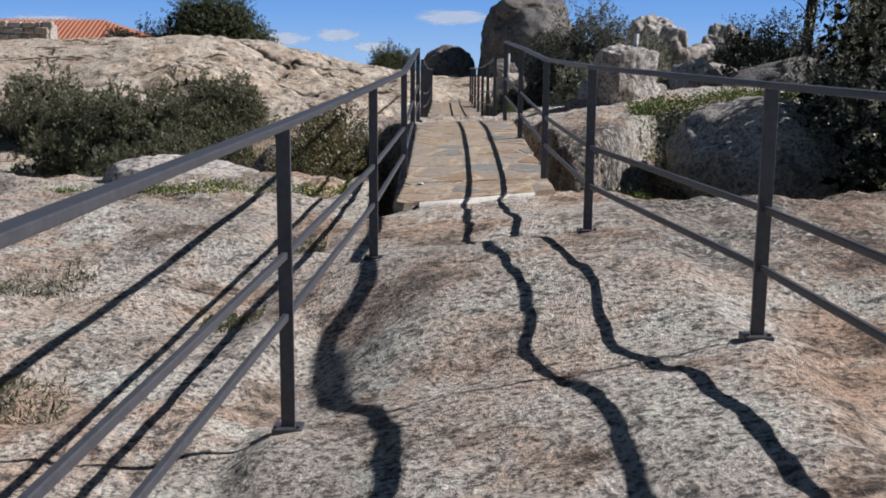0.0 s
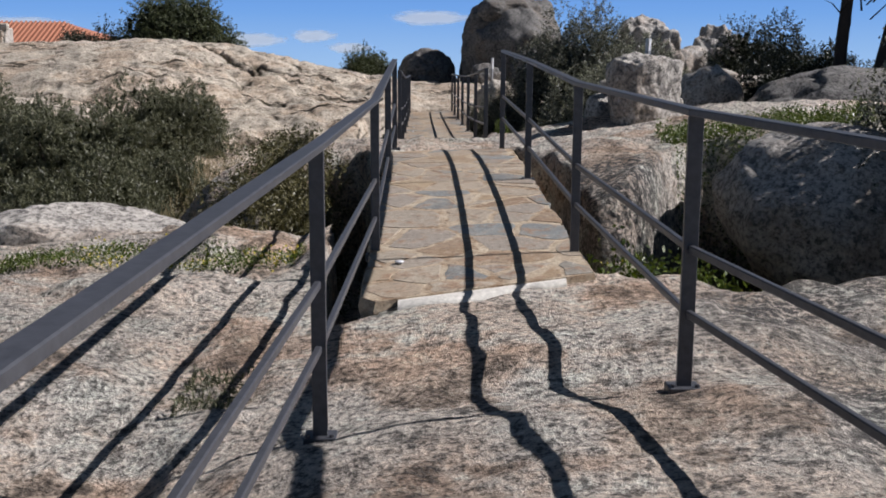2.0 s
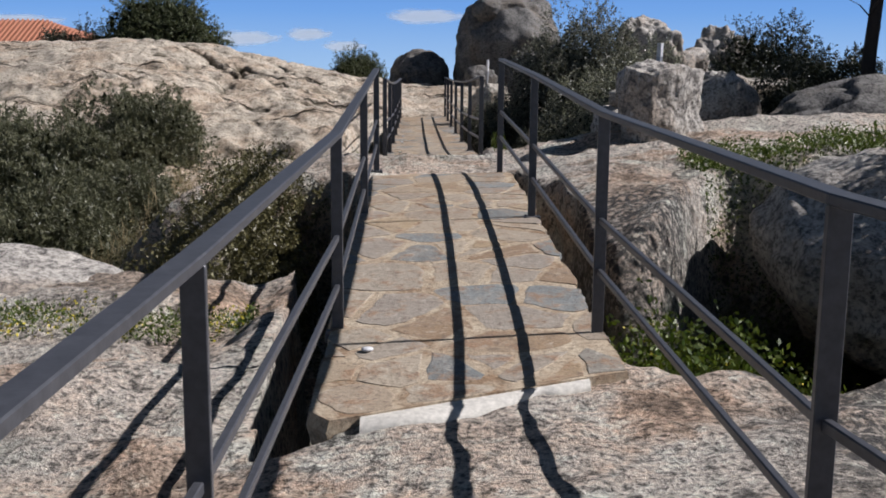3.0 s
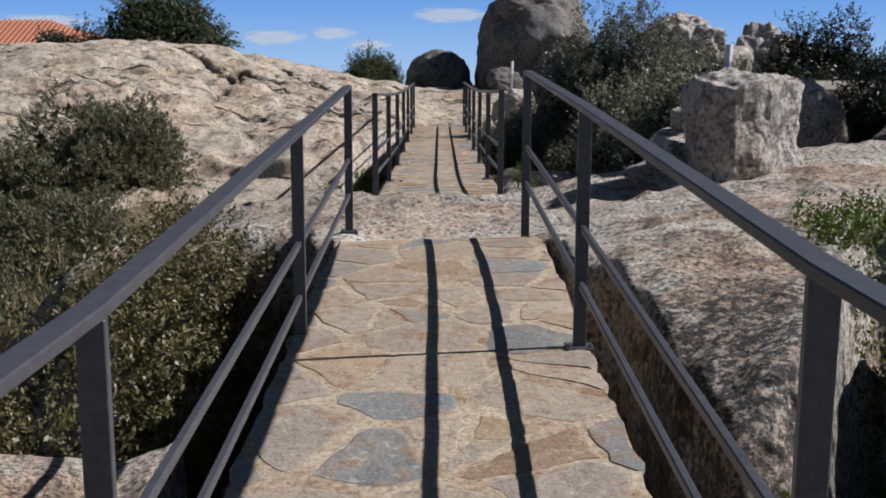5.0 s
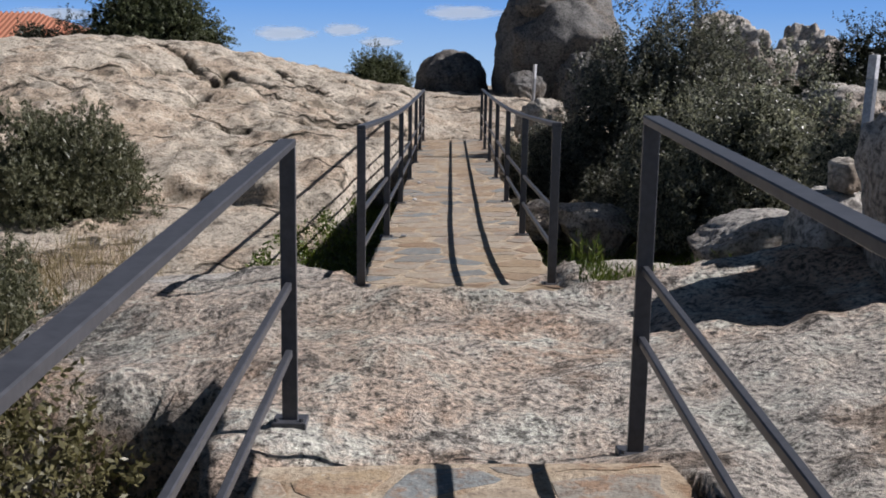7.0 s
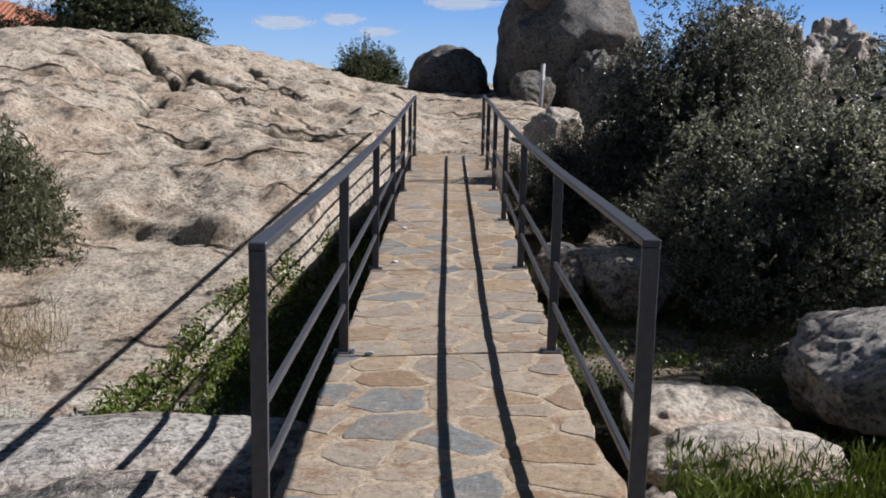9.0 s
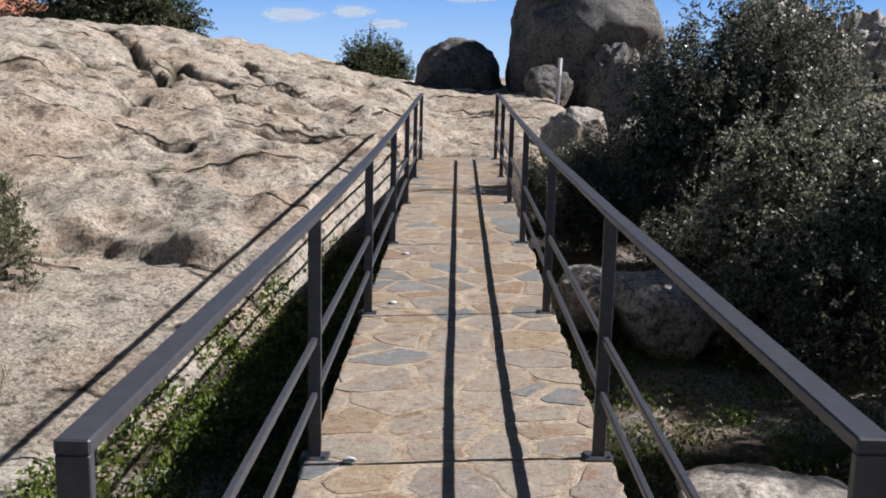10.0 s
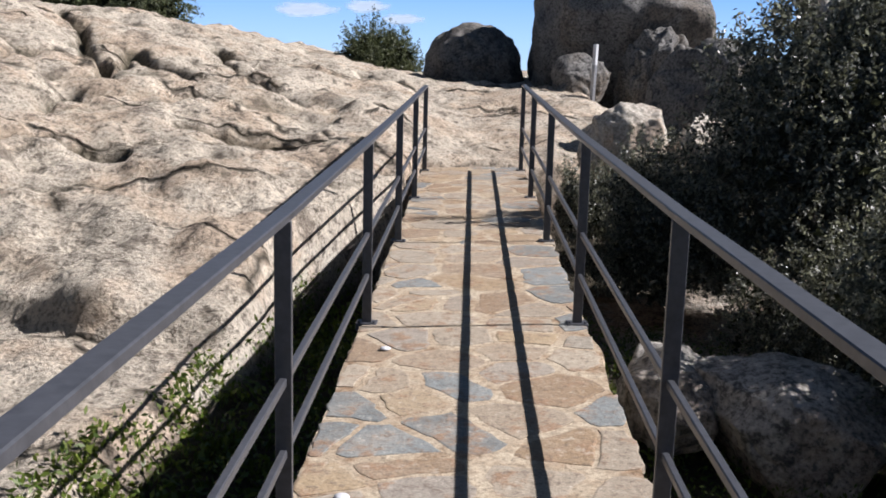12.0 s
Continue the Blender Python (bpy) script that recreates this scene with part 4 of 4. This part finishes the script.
def cloud_material():
    m, n, l, b = material("cloud", 1.0, 0, 0)
    co = n.new("ShaderNodeTexCoord").outputs["Object"]
    b.inputs["Base Color"].default_value = (0.9, 0.9, 0.92, 1)
    b.inputs["Emission Color"].default_value = (0.75, 0.85, 1.0, 1)
    b.inputs["Emission Strength"].default_value = 0.38
    g = n.new("ShaderNodeTexGradient")
    g.gradient_type = "SPHERICAL"
    l.new(co, g.inputs["Vector"])
    f = noise_node(n, l, co, 2.2, 6, 0.6)
    k = n.new("ShaderNodeMath")
    k.operation = "MULTIPLY_ADD"
    l.new(f, k.inputs[0])
    k.inputs[1].default_value = 0.9
    l.new(g.outputs["Fac"], k.inputs[2])
    l.new(ramp(n, l, k.outputs[0], (0.62, grey(0)), (1.25, grey(0.75))), b.inputs["Alpha"])
    return m


M_CLOUD = cloud_material()


def cloud(x, z, sx, sz):
    """A small far cloud: a thin sheet with ragged soft edges."""
    bm = bmesh.new()
    bmesh.ops.create_grid(bm, x_segments=8, y_segments=4, size=1.0, matrix=Matrix.Rotation(math.pi / 2, 4, "X"))
    ob = part("cloud", bm, M_CLOUD)
    ob.matrix_world = Matrix.Translation((x, 1500, z)) @ Matrix.Diagonal((sx, 1, sz, 1))
    return tagged(ob, "small white fair-weather cloud near the horizon", "cloud", "small clouds", "structure")


for c in ((15, 66, 75, 14), (-150, 40, 42, 12), (-235, 34, 60, 14), (-100, 24, 40, 10), (-560, 55, 90, 13)):
    cloud(*c)


def backdrop():
    """The pale hazy sea far below the hill, and the low sky over it, all round."""
    bm = bmesh.new()
    k = 72
    rows = [[bm.verts.new((2200 * math.sin(2 * math.pi * i / k), 2200 * math.cos(2 * math.pi * i / k), z)) for i in range(k)] for z in (-260, -60, 0, 100, 190)]
    for a, b in zip(rows, rows[1:]):
        for i in range(k):
            bm.faces.new((a[i], a[(i + 1) % k], b[(i + 1) % k], b[i]))
    m, n, l, b = material("low_sky", 1.0, 0, 0)
    b.inputs["Base Color"].default_value = (0.0, 0.0, 0.0, 1)
    sep = n.new("ShaderNodeSeparateXYZ")
    l.new(n.new("ShaderNodeTexCoord").outputs["Object"], sep.inputs[0])
    span = n.new("ShaderNodeMapRange")
    span.inputs["From Min"].default_value, span.inputs["From Max"].default_value = -120, 200
    l.new(sep.outputs["Z"], span.inputs["Value"])
    l.new(ramp(n, l, span.outputs[0], (0.0, (0.55, 0.72, 0.95)), (0.35, (0.38, 0.60, 0.94)), (0.7, (0.20, 0.43, 0.90)), (1.0, (0.12, 0.32, 0.84))), b.inputs["Emission Color"])
    b.inputs["Emission Strength"].default_value = 0.69
    return tagged(smooth(part("backdrop", bm, m)), "clear blue low sky paling into sea haze", "backdrop", "", "structure")


backdrop()

# ---- paving ----
def paving(base, y0, y1, skew, seed, count_y, count_x=3.9):
    rng = np.random.default_rng(seed)
    xl, xr = X_L - 0.03, X_R + 0.045
    pts = []
    for j in range(-1, count_y + 1):
        for i in range(-1, int(count_x) + 2):
            px = xl + (xr - xl) * (i + 0.5 + rng.uniform(-0.46, 0.46) + 0.5 * (j % 2) - 0.25) / count_x
            py = y0 + (y1 - y0) * (j + 0.5 + rng.uniform(-0.44, 0.44)) / count_y
            pts.append((px, py))
    pts = [p for p in pts if rng.uniform() > 0.22]
    for _ in range(count_y):
        pts.append((rng.uniform(xl, xr), rng.uniform(y0, y1)))
    pts = np.array(pts)
    for c in pts:
        poly = [(xl, y0), (xr, y0), (xr, y1), (xl, y1)]
        for q in pts:
            d = q - c
            r = math.hypot(*d)
            if 1e-6 < r < 1.4:
                nx, ny = d / r
                poly = clip_poly(poly, nx, ny, nx * (c[0] + q[0]) / 2 + ny * (c[1] + q[1]) / 2 - rng.uniform(0.003, 0.038))
                if len(poly) < 3:
                    break
        # the skewed, rounded start
        poly = clip_poly(poly, skew, -1.0, skew * X_L - y0 - 0.02)
        if skew:
            poly = clip_poly(poly, -0.8, -0.6, -0.8 * xl - 0.6 * y0 - 0.14)
        if len(poly) < 3:
            continue
        P = np.array(poly)
        area = 0.5 * abs(np.dot(P[:, 0], np.roll(P[:, 1], 1)) - np.dot(P[:, 1], np.roll(P[:, 0], 1)))
        if area < 0.006:
            continue
        # worn outline
        ring = []
        for k in range(len(P)):
            a, b = P[k], P[(k + 1) % len(P)]
            m = max(1, int(np.hypot(*(b - a)) / 0.055))
            for t in range(m):
                ring.append(a + (b - a) * (t / m))
        ring = np.array(ring)
        g = ring.mean(0)
        v = ring - g
        v = v * (1 - 0.10 * np.exp(-((np.hypot(v[:, 0], v[:, 1]) / np.hypot(v[:, 0], v[:, 1]).max() - 1) / 0.12) ** 2))[:, None]
        ring = g + v + 0.017 * np.stack([fbm(ring[:, 0] * 14, ring[:, 1] * 14, 0, 2, seed), fbm(ring[:, 0] * 14, ring[:, 1] * 14, 5, 2, seed)], -1)
        proud, tx, ty = rng.uniform(0.0012, 0.003), rng.normal() * 0.002, rng.normal() * 0.002
        bm = bmesh.new()
        loops = []
        for k, dz in ((1.0, -0.03), (1.0, -0.0015), (0.93, 0.0)):
            loops.append([bm.verts.new((g[0] + (p[0] - g[0]) * k, g[1] + (p[1] - g[1]) * k, deck_z(p[1], p[0]) + proud + dz + tx * (p[0] - g[0]) + ty * (p[1] - g[1]))) for p in ring])
        m = len(ring)
        for a, b in zip(loops, loops[1:]):
            for k in range(m):
                bm.faces.new((a[k], a[(k + 1) % m], b[(k + 1) % m], b[k]))
        bm.faces.new(loops[-1])
        bmesh.ops.recalc_face_normals(bm, faces=bm.faces)
        part("flagstone", bm, M_FLAG, base)


def mortar_lip():
    """The smear of white mortar where the short bridge meets the rock."""
    bm = bmesh.new()
    rows = []
    for j in range(30):
        t = j / 29
        x = -0.16 + 0.86 * t
        y = 7.43 + 0.36 * (x - X_L)
        w = 0.10 * math.sin(math.pi * min(1, t * 1.2 + 0.12)) ** 0.7 * (1 + 0.35 * float(fbm(x * 7, 3.3, 0, 3, 5))) + 0.012 if t < 0.8 else 0.03
        top = deck_z(y, x) - 0.004
        low = min(ground_z(x, y - w) + 0.008, top)
        rows.append([bm.verts.new((x, y + 0.06, top)), bm.verts.new((x, y, top - 0.004)), bm.verts.new((x, y - w * 0.5, (top + low) / 2 + 0.01)), bm.verts.new((x, y - w, low)), bm.verts.new((x, y - w - 0.01, low - 0.05))])
    for a, b in zip(rows, rows[1:]):
        for k in range(4):
            bm.faces.new((a[k], b[k], b[k + 1], a[k + 1]))
    smooth(part("mortar_lip", bm, M_LIME, deck_1, "white mortar smear"))


mortar_lip()
paving(deck_1, 7.45, 12.93, 0.36, 101, 17, 3.6)
paving(deck_2, 15.82, 30.38, 0.0, 102, 43, 3.6)
